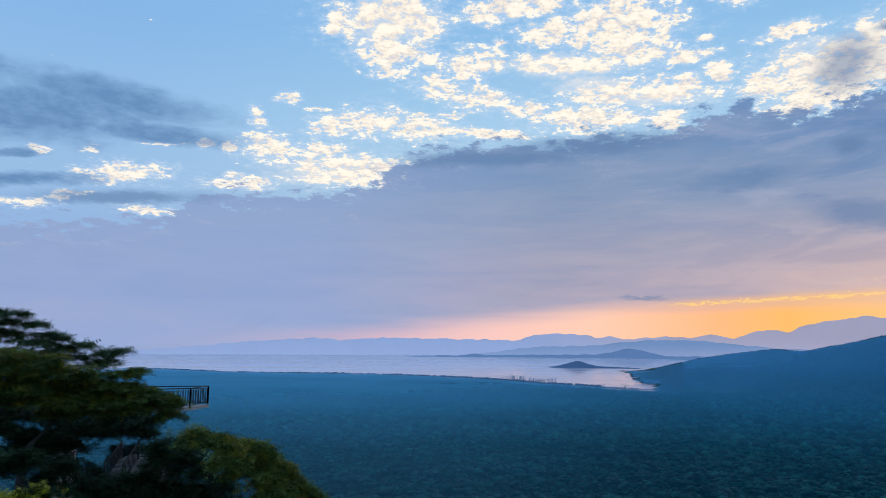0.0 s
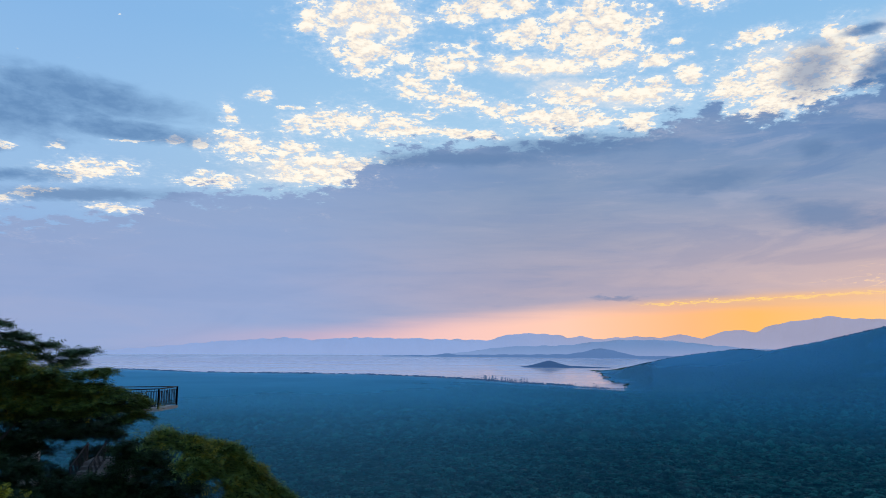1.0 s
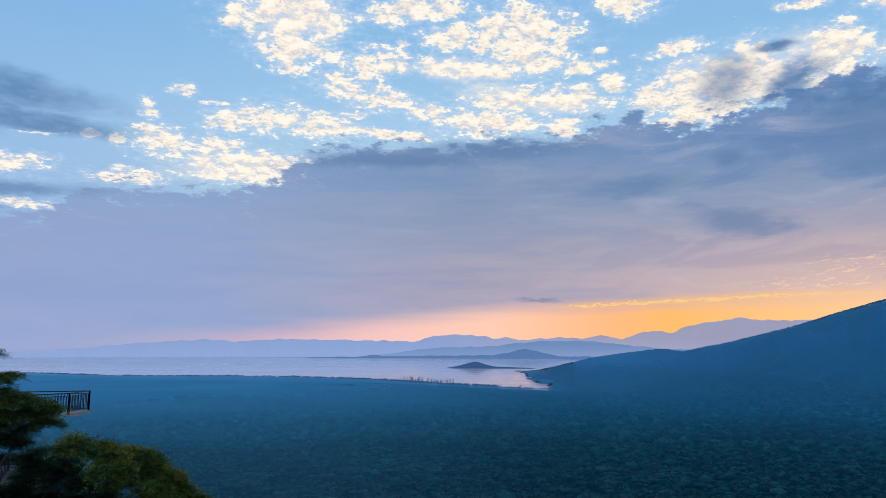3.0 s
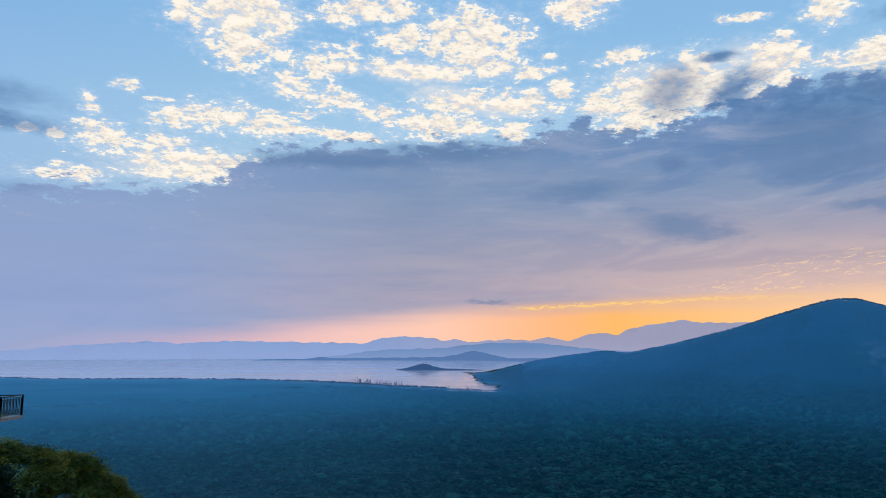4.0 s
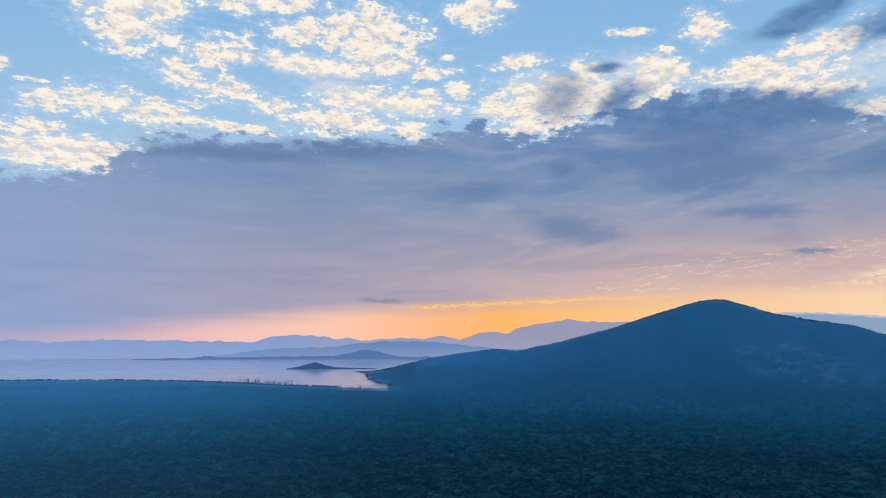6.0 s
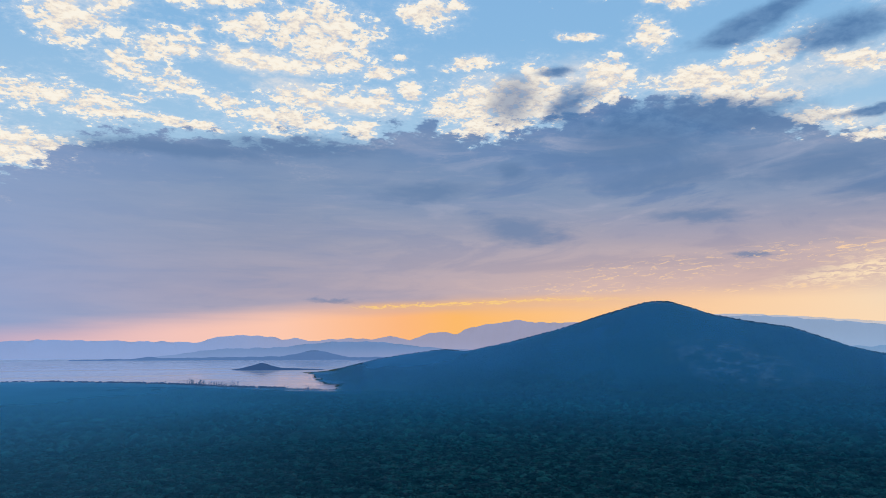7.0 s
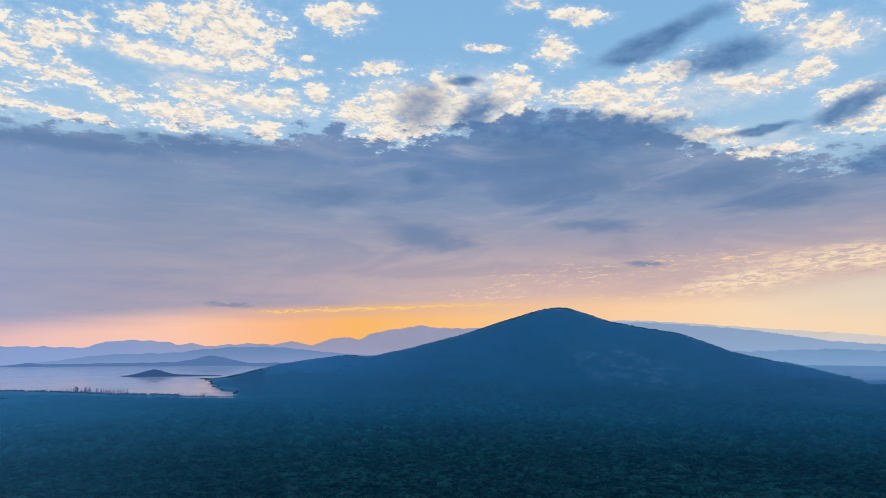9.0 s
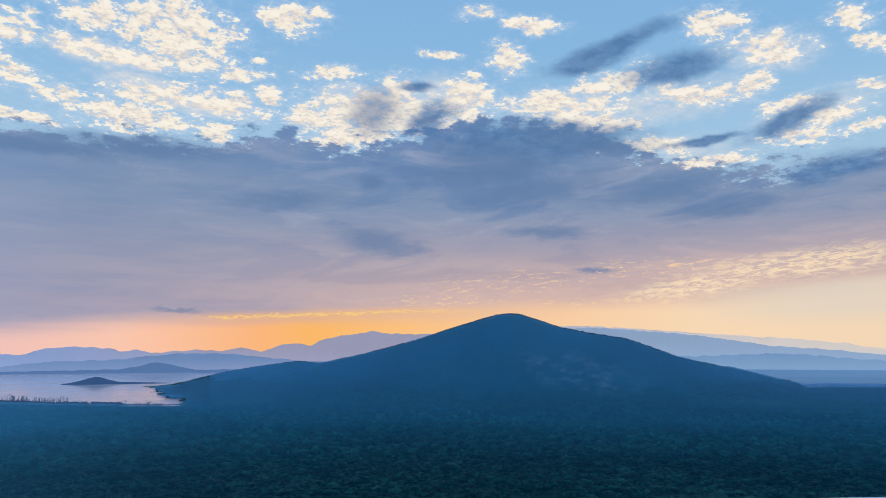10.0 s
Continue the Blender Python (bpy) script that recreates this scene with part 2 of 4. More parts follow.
    torn = k.m("MULTIPLY", k.m("MULTIPLY", k.step(above, -3.0, -0.3), k.step(billow, 0.5, 0.66)), k.step(finer, 0.36, 0.66))
    low = k.mix(k.m("MULTIPLY", torn, 0.2), low, srgb(210, 204, 212))
    # heaped darker and paler folds in the eastern part of the sheet
    fold = k.noise(k.v("ADD", k.v("MULTIPLY", k.xyz(az, k.m("SUBTRACT", el, k.m("MULTIPLY", az, 0.06)), 0.0), (0.085, 0.34, 1.0)), (3.7, 1.9, 0.0)), 1.0, 7.0, 0.58, 0.9)
    heap = k.step(az, 10.0, 36.0, 0.1, 1.0)
    low = k.mix(k.m("MULTIPLY", k.step(fold, 0.50, 0.36, 0.0, 0.55), heap), low, srgb(90, 124, 172))
    low = k.mix(k.m("MULTIPLY", k.step(fold, 0.54, 0.68, 0.0, 0.42), heap), low, k.mix(k.step(el, 5.0, 13.0), srgb(206, 184, 184), srgb(172, 178, 202)))
    # warm light under the sheet in the east
    warm = k.m("MULTIPLY", k.step(el, 12.0, 2.5), k.step(az, 4.0, 46.0))
    low = k.mix(k.m("MULTIPLY", warm, 0.78), low, srgb(232, 192, 172))
    c = k.mix(k.m("MULTIPLY", sheet, 0.96), c, low)

    # dark banks
    soft = k.v("ADD", k.xyz(az, el, 0.0), k.v("MULTIPLY", wob, (0.8, 0.5, 0.0)))
    dark = k.step(k.m("ADD", bank(DARK_BANKS, soft), k.m("MULTIPLY", k.m("SUBTRACT", billow, 0.5), 1.6)), 1.45, 0.4)
    tone = k.mix(k.step(fine, 0.35, 0.65), srgb(80, 120, 168), srgb(102, 140, 184))
    c = k.mix(k.m("MULTIPLY", dark, k.step(az, -18.0, -6.0, 0.75, 0.9)), c, tone)
    dim = k.step(k.m("ADD", bank(SOFT_BANKS, soft), k.m("MULTIPLY", k.m("SUBTRACT", billow, 0.5), 1.2)), 1.5, 0.3)
    c = k.mix(k.m("MULTIPLY", dim, 0.68), c, srgb(94, 126, 168))

    # rippled fleece low in the east
    ripple = k.noise(k.v("MULTIPLY", k.xyz(az, el, 0.0), (0.5, 1.9, 1.0)), 1.0, 6.0, 0.65, 0.6)
    flow = k.m("ADD", el, k.m("MULTIPLY", az, -0.06))
    weave = k.noise(k.v("MULTIPLY", k.xyz(az, flow, 0.0), (0.9, 4.2, 1.0)), 1.0, 8.0, 0.68, 0.8)
    east = k.step(bank([(63.5, 6.6, 9.0, 1.1, 4), (56.0, 5.2, 6.0, 0.9, 6)], soft), 1.35, 0.25)
    c = k.mix(k.m("MULTIPLY", east, k.step(weave, 0.40, 0.60, 0.15, 0.95)), c, srgb(255, 228, 192))
    wisp = k.step(bank([(42.0, 5.8, 8.0, 1.0, 3), (36.0, 4.4, 6.0, 0.5, 0), (50.0, 4.2, 9.0, 0.4, 0), (53.0, 6.8, 7.0, 0.8, 0)], soft), 1.4, 0.2)
    c = k.mix(k.m("MULTIPLY", wisp, k.step(weave, 0.52, 0.64, 0.0, 0.8)), c, srgb(255, 214, 168))

    # the glow over the ranges
    lift = k.ramp(az, [(-30.0, 0.0), (-8.0, 0.09), (5.0, 0.21), (14.0, 0.30), (25.0, 0.34), (36.0, 0.36), (50.0, 0.42), (70.0, 0.52)], -30.0, 90.0)
    top = k.m("ADD", k.m("MULTIPLY", lift, 10.0), k.m("MULTIPLY", k.m("SUBTRACT", streak, 0.5), 1.6))
    glow = k.step(k.m("SUBTRACT", el, top), 0.9, -1.2)
    hue = k.ramp(az, [(-25.0, srgb(176, 172, 204)), (-8.0, srgb(206, 176, 196)), (4.0, srgb(244, 198, 190)), (12.0, srgb(254, 202, 178)), (17.0, srgb(255, 194, 154)),
                      (21.5, srgb(255, 186, 130)), (26.0, srgb(255, 188, 108)), (33.0, srgb(255, 196, 130)), (44.0, srgb(252, 206, 162)), (56.0, srgb(252, 220, 184)), (75.0, srgb(244, 218, 188))], -30.0, 90.0)
    c = k.mix(k.m("MULTIPLY", glow, k.step(az, -28.0, 2.0)), c, hue)
    pale = k.m("MULTIPLY", k.step(k.m("SUBTRACT", el, k.line(az, 48.0, 70.0, 4.0, 5.2)), 0.9, -0.3), k.m("MULTIPLY", k.step(el, 1.8, 3.6), k.step(az, 52.0, 66.0)))
    c = k.mix(k.m("MULTIPLY", pale, 0.7), c, srgb(224, 214, 200))
    rim = k.m("SUBTRACT", el, k.line(az, 18.0, 33.0, 3.0, 3.6))
    wave = k.m("ADD", rim, k.m("MULTIPLY", k.m("SUBTRACT", weave, 0.5), 1.3))
    span = k.m("MULTIPLY", k.step(az, 16.5, 20.0), k.step(az, 44.0, 26.0))
    c = k.mix(k.m("MULTIPLY", k.step(k.m("ABSOLUTE", wave), 0.12, 0.01, 0.0, 0.95), span), c, srgb(255, 220, 140))
    c = k.mix(k.m("MULTIPLY", k.step(k.m("ABSOLUTE", rim), 0.5, 0.0, 0.0, 0.4), span), c, srgb(255, 192, 110))
    # below the horizon
    c = k.mix(k.step(el, -0.3, -3.0), c, srgb(60, 90, 120))
    bg = k.add("ShaderNodeBackground")
    k.put(bg.inputs[0], c)
    bg.inputs[1].default_value = 1.0
    out = k.add("ShaderNodeOutputWorld")
    k.put(out.inputs[0], bg.outputs[0])


build_sky()

sun = bpy.data.lights.new("sun", "SUN")
sun.energy, sun.angle, sun.color = 0.15, radians(12), (1.0, 0.78, 0.55)
tagged(new("sun", sun), kind="structure").matrix_world = look(
    (200 * math.sin(radians(SUN_AZ)), 200 * math.cos(radians(SUN_AZ)), 200 + 200 * math.tan(radians(SUN_EL))), (0, 0, 200))


# ---- materials ----
def surface(name, stops, scale, rough=0.8, bump=0.0, bump_scale=None, island=0.0, spread=(0.3, 0.7), metal=0.0, transmit=0.0, coarse=None, gloss=0.25):
    """A plain surface whose colour runs through stops by noise at two sizes, with relief and a shift from piece to piece."""
    mat = bpy.data.materials.new(name)
    mat.use_nodes = True
    k = Nodes(mat.node_tree)
    at = k.add("ShaderNodeNewGeometry")
    f = k.m("ADD", k.m("MULTIPLY", k.noise(at.outputs["Position"], scale, 6.0, 0.6), 0.65),
            k.m("MULTIPLY", k.noise(at.outputs["Position"], coarse or scale * 0.13, 3.0), 0.35))
    if island:
        f = k.m("ADD", f, k.m("MULTIPLY", k.m("SUBTRACT", at.outputs["Random Per Island"], 0.5), island))
    n = len(stops) - 1
    c = k.ramp(f, [(spread[0] + (spread[1] - spread[0]) * i / n, s) for i, s in enumerate(stops)])
    b = k.add("ShaderNodeBsdfPrincipled")
    k.put(b.inputs["Base Color"], c)
    b.inputs["Roughness"].default_value, b.inputs["Metallic"].default_value = rough, metal
    b.inputs["Specular IOR Level"].default_value = gloss
    if bump:
        h = k.add("ShaderNodeBump")
        h.inputs["Distance"].default_value = bump
        k.put(h.inputs["Height"], k.noise(at.outputs["Position"], bump_scale or scale * 3, 5.0, 0.65))
        k.put(b.inputs["Normal"], h.outputs[0])
    shade = b.outputs[0]
    if transmit:
        tl = k.add("ShaderNodeBsdfTranslucent")
        k.put(tl.inputs[0], c)
        mx = k.add("ShaderNodeMixShader")
        mx.inputs[0].default_value = transmit
        k.put(mx.inputs[1], shade), k.put(mx.inputs[2], tl.outputs[0])
        shade = mx.outputs[0]
    k.put(k.add("ShaderNodeOutputMaterial").inputs[0], shade)
    return mat


def lin(r, g, b):
    return (r, g, b, 1.0)


M_CANOPY = surface("forest_canopy", [lin(0.001, 0.007, 0.008), lin(0.003, 0.022, 0.020), lin(0.008, 0.060, 0.048), lin(0.024, 0.135, 0.102)], 1.1, 0.9, 0.7, 1.8, island=0.3, spread=(0.27, 0.73), coarse=0.006)
M_LEAF = surface("acacia_leaf", [lin(0.007, 0.020, 0.005), lin(0.038, 0.084, 0.017), lin(0.088, 0.150, 0.030), lin(0.16, 0.205, 0.040)], 1.2, 0.65, island=0.8, transmit=0.15)
# darkened leaf copy: shade under the trees is put into its colour
M_LEAF_SHADE = surface("shade_toned_leaf", [lin(0.003, 0.010, 0.004), lin(0.009, 0.024, 0.009), lin(0.028, 0.056, 0.020)], 1.5, 0.7, island=0.4, transmit=0.06, gloss=0.1)
M_LEAF_MID = surface("deep_green_leaf", [lin(0.014, 0.034, 0.016), lin(0.060, 0.118, 0.048), lin(0.14, 0.21, 0.085)], 1.4, 0.6, island=0.5, transmit=0.15)
M_LEAF_GOLD = surface("golden_leaf", [lin(0.04, 0.06, 0.012), lin(0.10, 0.12, 0.016), lin(0.19, 0.17, 0.018), lin(0.30, 0.23, 0.02)], 1.6, 0.65, island=0.6, transmit=0.3)
M_FLOWER = surface("yellow_blossom", [lin(0.14, 0.15, 0.012), lin(0.40, 0.34, 0.015), lin(0.66, 0.52, 0.02)], 1.6, 0.6, island=0.5, transmit=0.2)
M_BARK = surface("acacia_bark", [lin(0.012, 0.010, 0.009), lin(0.03, 0.025, 0.022), lin(0.06, 0.05, 0.042)], 6.0, 0.9, 0.02)
M_IRON = surface("dark_iron", [lin(0.012, 0.012, 0.014), lin(0.03, 0.028, 0.028)], 8.0, 0.5, metal=0.4)
M_CONCRETE = surface("concrete", [lin(0.26, 0.22, 0.20), lin(0.36, 0.31, 0.28), lin(0.45, 0.40, 0.37)], 3.0, 0.85, 0.01)
# darker concrete tone for the steps and the landing
M_CONCRETE_DARK = surface("dark_concrete", [lin(0.08, 0.068, 0.066), lin(0.14, 0.12, 0.118), lin(0.21, 0.185, 0.18)], 3.0, 0.9, 0.01)
M_WHITE = surface("white_render", [lin(0.62, 0.60, 0.58), lin(0.74, 0.72, 0.70), lin(0.80, 0.79, 0.77)], 4.0, 0.7, 0.004)


def ground_material():
    mat = bpy.data.materials.new("valley_ground")
    mat.use_nodes = True
    k = Nodes(mat.node_tree)
    at = k.add("ShaderNodeNewGeometry").outputs["Position"]
    f = k.m("ADD", k.m("MULTIPLY", k.noise(at, 0.08, 8.0, 0.65), 0.6), k.m("MULTIPLY", k.noise(at, 0.006, 4.0), 0.4))
    c = k.ramp(f, [(0.32, lin(0.006, 0.030, 0.026)), (0.5, lin(0.014, 0.052, 0.040)), (0.68, lin(0.032, 0.074, 0.050))])
    # outcrop of bare rock on the hill's flank
    d = k.v("LENGTH", k.v("DIVIDE", k.v("SUBTRACT", at, ROCK_AT), ROCK_SIZE))
    x, y, z = k.split(at)
    face = k.xyz(k.m("SUBTRACT", k.m("MULTIPLY", x, 0.68), k.m("MULTIPLY", y, 0.73)), k.m("MULTIPLY", z, 2.4), 0.0)
    bare = k.m("MULTIPLY", k.step(d, 1.15, 0.4), k.step(k.noise(face, 0.035, 5.0, 0.65), 0.44, 0.60))
    c = k.mix(bare, c, k.ramp(k.noise(at, 0.1, 5.0), [(0.35, lin(0.08, 0.08, 0.08)), (0.65, lin(0.24, 0.215, 0.205))]))
    b = k.add("ShaderNodeBsdfPrincipled")
    k.put(b.inputs["Base Color"], c)
    b.inputs["Roughness"].default_value = 0.95
    b.inputs["Specular IOR Level"].default_value = 0.1
    h = k.add("ShaderNodeBump")
    h.inputs["Distance"].default_value = 3.0
    k.put(h.inputs["Height"], k.noise(at, 0.12, 6.0, 0.65))
    k.put(b.inputs["Normal"], h.outputs[0])
    k.put(k.add("ShaderNodeOutputMaterial").inputs[0], b.outputs[0])
    return mat


def water_material():
    mat = bpy.data.materials.new("sky_tinted_water")
    mat.use_nodes = True
    k = Nodes(mat.node_tree)
    at = k.add("ShaderNodeNewGeometry").outputs["Position"]
    b = k.add("ShaderNodeBsdfPrincipled")
    # part of the mirrored sky's pink brightness is put into the base colour
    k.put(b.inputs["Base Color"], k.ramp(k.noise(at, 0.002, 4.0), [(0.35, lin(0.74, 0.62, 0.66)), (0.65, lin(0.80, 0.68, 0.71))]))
    k.put(b.inputs["Roughness"], k.ramp(k.noise(k.v("MULTIPLY", at, (0.2, 1.0, 1.0)), 0.006, 5.0, 0.6, 0.5), [(0.42, 0.09), (0.58, 0.12)]))
    b.inputs["IOR"].default_value = 1.5
    h = k.add("ShaderNodeBump")
    h.inputs["Distance"].default_value = 0.008
    k.put(h.inputs["Height"], k.noise(k.v("MULTIPLY", at, (0.5, 1.0, 1.0)), 0.12, 4.0, 0.6))
    k.put(b.inputs["Normal"], h.outputs[0])
    k.put(k.add("ShaderNodeOutputMaterial").inputs[0], b.outputs[0])
    return mat


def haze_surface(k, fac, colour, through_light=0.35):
    """Air haze drawn as a thin tinted sheet: lets part of the light through and scatters the rest both ways."""
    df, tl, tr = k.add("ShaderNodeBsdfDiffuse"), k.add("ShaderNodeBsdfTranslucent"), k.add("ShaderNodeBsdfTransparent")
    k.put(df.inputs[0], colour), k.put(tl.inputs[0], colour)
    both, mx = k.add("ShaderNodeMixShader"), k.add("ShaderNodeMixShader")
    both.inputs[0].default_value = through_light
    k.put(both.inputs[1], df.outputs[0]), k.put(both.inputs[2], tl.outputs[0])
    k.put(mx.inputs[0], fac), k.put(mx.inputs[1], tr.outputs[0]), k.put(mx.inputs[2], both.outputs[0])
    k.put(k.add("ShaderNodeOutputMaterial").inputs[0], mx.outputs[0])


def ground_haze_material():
    mat = bpy.data.materials.new("valley_haze_sheet")
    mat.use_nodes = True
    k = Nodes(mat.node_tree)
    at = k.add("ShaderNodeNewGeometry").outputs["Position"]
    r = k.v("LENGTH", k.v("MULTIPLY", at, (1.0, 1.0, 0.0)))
    # sheet opacity grows with distance from the eye, to imitate aerial haze
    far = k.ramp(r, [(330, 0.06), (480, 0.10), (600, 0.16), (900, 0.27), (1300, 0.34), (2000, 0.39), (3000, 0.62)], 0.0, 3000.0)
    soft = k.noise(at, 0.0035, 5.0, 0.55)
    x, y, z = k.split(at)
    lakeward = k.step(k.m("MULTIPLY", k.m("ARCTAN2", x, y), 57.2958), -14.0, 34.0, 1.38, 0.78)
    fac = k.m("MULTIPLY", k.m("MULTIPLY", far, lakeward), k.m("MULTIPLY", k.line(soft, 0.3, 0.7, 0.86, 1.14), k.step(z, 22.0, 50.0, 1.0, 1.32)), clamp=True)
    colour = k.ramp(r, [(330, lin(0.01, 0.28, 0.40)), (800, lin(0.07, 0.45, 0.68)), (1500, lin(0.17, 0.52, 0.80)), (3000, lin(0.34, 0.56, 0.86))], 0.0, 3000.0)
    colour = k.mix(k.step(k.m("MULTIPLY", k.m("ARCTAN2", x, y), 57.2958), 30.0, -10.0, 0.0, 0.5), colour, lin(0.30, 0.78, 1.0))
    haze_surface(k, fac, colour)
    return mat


def haze_glow_material(name, colour, glow, west=None, low=(0.0, 1.0), thick=0.0):
    """Distant land with its haze put into colour and emission; west: paler haze colour away from the glow, where the
    air is thicker; low: heights between which the painted haze thickens.
    """
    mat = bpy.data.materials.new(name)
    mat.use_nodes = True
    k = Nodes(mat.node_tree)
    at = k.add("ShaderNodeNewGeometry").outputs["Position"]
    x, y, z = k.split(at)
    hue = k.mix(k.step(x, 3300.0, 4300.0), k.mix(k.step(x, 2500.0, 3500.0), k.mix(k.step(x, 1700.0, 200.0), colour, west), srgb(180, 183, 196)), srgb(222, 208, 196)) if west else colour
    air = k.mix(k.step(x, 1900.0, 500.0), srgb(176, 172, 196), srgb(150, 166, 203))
    # haze painted over the foot of the slope, by height
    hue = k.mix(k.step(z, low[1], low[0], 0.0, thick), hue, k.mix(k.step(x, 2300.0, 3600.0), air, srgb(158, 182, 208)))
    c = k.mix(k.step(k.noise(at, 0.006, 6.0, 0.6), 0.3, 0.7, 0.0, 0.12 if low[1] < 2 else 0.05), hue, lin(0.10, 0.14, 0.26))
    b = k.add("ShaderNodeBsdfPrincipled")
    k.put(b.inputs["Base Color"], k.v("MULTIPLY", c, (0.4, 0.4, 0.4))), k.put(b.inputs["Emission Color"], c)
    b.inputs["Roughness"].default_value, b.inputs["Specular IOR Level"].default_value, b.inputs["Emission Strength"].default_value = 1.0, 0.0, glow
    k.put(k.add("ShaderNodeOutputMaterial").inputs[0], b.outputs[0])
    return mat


# blue haze put into the trees' colour and faint emission, not their own tone
M_SHORE_HAZED = haze_glow_material("hazed_shore_trees", srgb(54, 86, 122), 0.62)
M_CREST_HAZED = haze_glow_material("hazed_crest_trees", srgb(34, 72, 104), 0.55)


# ---- land ----
def table(az, rows):
    return np.interp(az, [r[0] for r in rows], [r[1] for r in rows])


def place(az, el, r):
    """The point at a bearing and height angle (degrees) and a distance along the ground from the eye."""
    return Vector((r * math.sin(radians(az)), r * math.cos(radians(az)), EYE + r * math.tan(radians(el))))


def fbm(x, y, size, octaves=4, seed=0.0):
    """Smooth noise in -1..1 over arrays, from turned sine waves."""
    total, amp, norm = np.zeros_like(x), 1.0, 0.0
    f = 1.0 / size
    for i in range(octaves):
        for j in range(3):
            a = 2.4 * (i * 3 + j) + seed
            u, w = x * math.cos(a) + y * math.sin(a), -x * math.sin(a) + y * math.cos(a)
            total += amp / 3 * np.sin(6.283 * f * u + 1.7 * np.sin(6.283 * f * 0.63 * w + a) + 5.1 * a)
        norm += amp
        amp, f = amp * 0.5, f * 2.03
    return total / norm * 1.6


SHORE = [(-180, 2400), (-60, 2300), (-22, 2080), (-16.7, 1850), (-12.5, 1780), (-3.7, 1690), (3, 1535), (8, 1385), (12, 1315), (16.5, 1300)]
RIDGE_EL = [(13, -3.2), (14.5, -2.4), (17.2, -1.66), (19.6, -1.05), (21.7, -0.68), (25.1, -0.26), (26.8, -0.39), (30.4, 0.35), (34.4, 1.42), (37.1, 2.27),
            (39.4, 3.03), (40.8, 3.36), (41.7, 3.46), (42.5, 3.45), (43.3, 3.23), (44.2, 2.92), (45.7, 2.37), (50.9, 1.36), (54.2, 0.12), (58.5, -0.88), (63.6, -2.24), (64.8, -2.06), (70, -2.2), (80, -2.2)]
RIDGE_R = [(13, 2250), (17, 2000), (21, 1800), (26, 1650), (34, 1500), (42, 1400), (50, 1500), (57, 1700), (64, 2000), (80, 2300)]
FOOT_R = [(13, 1500), (17, 1340), (24, 1110), (32, 945), (41, 905), (54, 950), (65, 1250), (80, 1700)]
CAPE = [(1295, 16.6), (1524, 16.9), (1600, 15.7), (1713, 15.1), (1956, 14.9), (2225, 14.2), (2330, 16.0), (2600, 19.0), (5000, 24.0)]
NEAR = [(0, 80.3), (5, 79.4), (12, 77.4), (25, 74.0), (40, 70.0), (80, 54), (200, 16), (320, 3.0), (400, 2.0)]


def land(az, r):
    """Height of the ground at bearings (degrees) and distances, as arrays."""
    x, y = r * np.sin(np.radians(az)), r * np.cos(np.radians(az))
    plain = np.interp(r, [n[0] for n in NEAR], [n[1] for n in NEAR])
    plain = plain + fbm(x, y, 420, 3, 1.0) * np.clip((r - 300) / 300, 0, 1) * 1.2
    plain = np.maximum(plain, 1.4)
    behind = np.clip((np.abs(az + 0.0) - 80) / 40, 0, 1)
    plain = plain * (1 - behind) + behind * np.where(r < 3, 80.3, 80.3 + 0.02 * np.minimum(r, 2000))
    top, foot, rr = table(az, RIDGE_EL), table(az, FOOT_R), table(az, RIDGE_R)
    rr = rr + 25 * np.sin(az * 0.9)
    crest = EYE - 3.5 + rr * np.tan(np.radians(top))
    t = np.clip((r - foot) / (rr - foot), 0, 1)
    rise = np.where(r < rr, 0.45 * t ** 1.5 + 0.55 * t * t * (3 - 2 * t), np.exp(-np.maximum(r - rr, 0) / 500.0))
    hill = (crest - 2) * rise
    hill = hill + fbm(x, y, 340, 3, 3.0) * 6 * t * (1 - 0.85 * t) * np.clip(crest / 80, 0, 1)
    fade = np.clip((az - 13) / 2.0, 0, 1) * np.clip((90 - az) / 10, 0, 1)
    z = plain + np.maximum(hill, 0) * fade
    # the lake's bed
    bay = np.interp(r, [c[0] for c in CAPE], [c[1] for c in CAPE]) + 0.5 * fbm(x, y, 130, 3, 6.0)
    shore = table(az, SHORE) + 14 * fbm(x, y, 150, 3, 2.0)
    wet = np.clip((r - shore) / 25, 0, 1) * np.clip((bay - az) / 0.5, 0, 1) * np.clip((80 + az) / 20, 0, 1)
    return z * (1 - wet) - 5 * wet


def mesh_object(name, verts, faces, mat, parent=None, smooth=True):
    me = bpy.data.meshes.new(name)
    me.from_pydata(verts, [], faces)
    me.materials.append(mat)
    if smooth:
        me.shade_smooth()
    ob = new(name, me)
    if parent is not None:
        ob.parent = parent
    return ob


def grid_faces(n, m, closed=False):
    """Faces of an n x m grid, rows of m points."""
    i, j = np.meshgrid(np.arange(n - 1), np.arange(m if closed else m - 1), indexing="ij")
    a = (i * m + j).ravel()
    b = (i * m + (j + 1) % m).ravel()
    return np.stack([a, b, b + m, a + m], 1)


ROCK_AT = place(46.8, -1.3, 1200)
ROCK_SIZE = Vector((125.0, 150.0, 60.0))


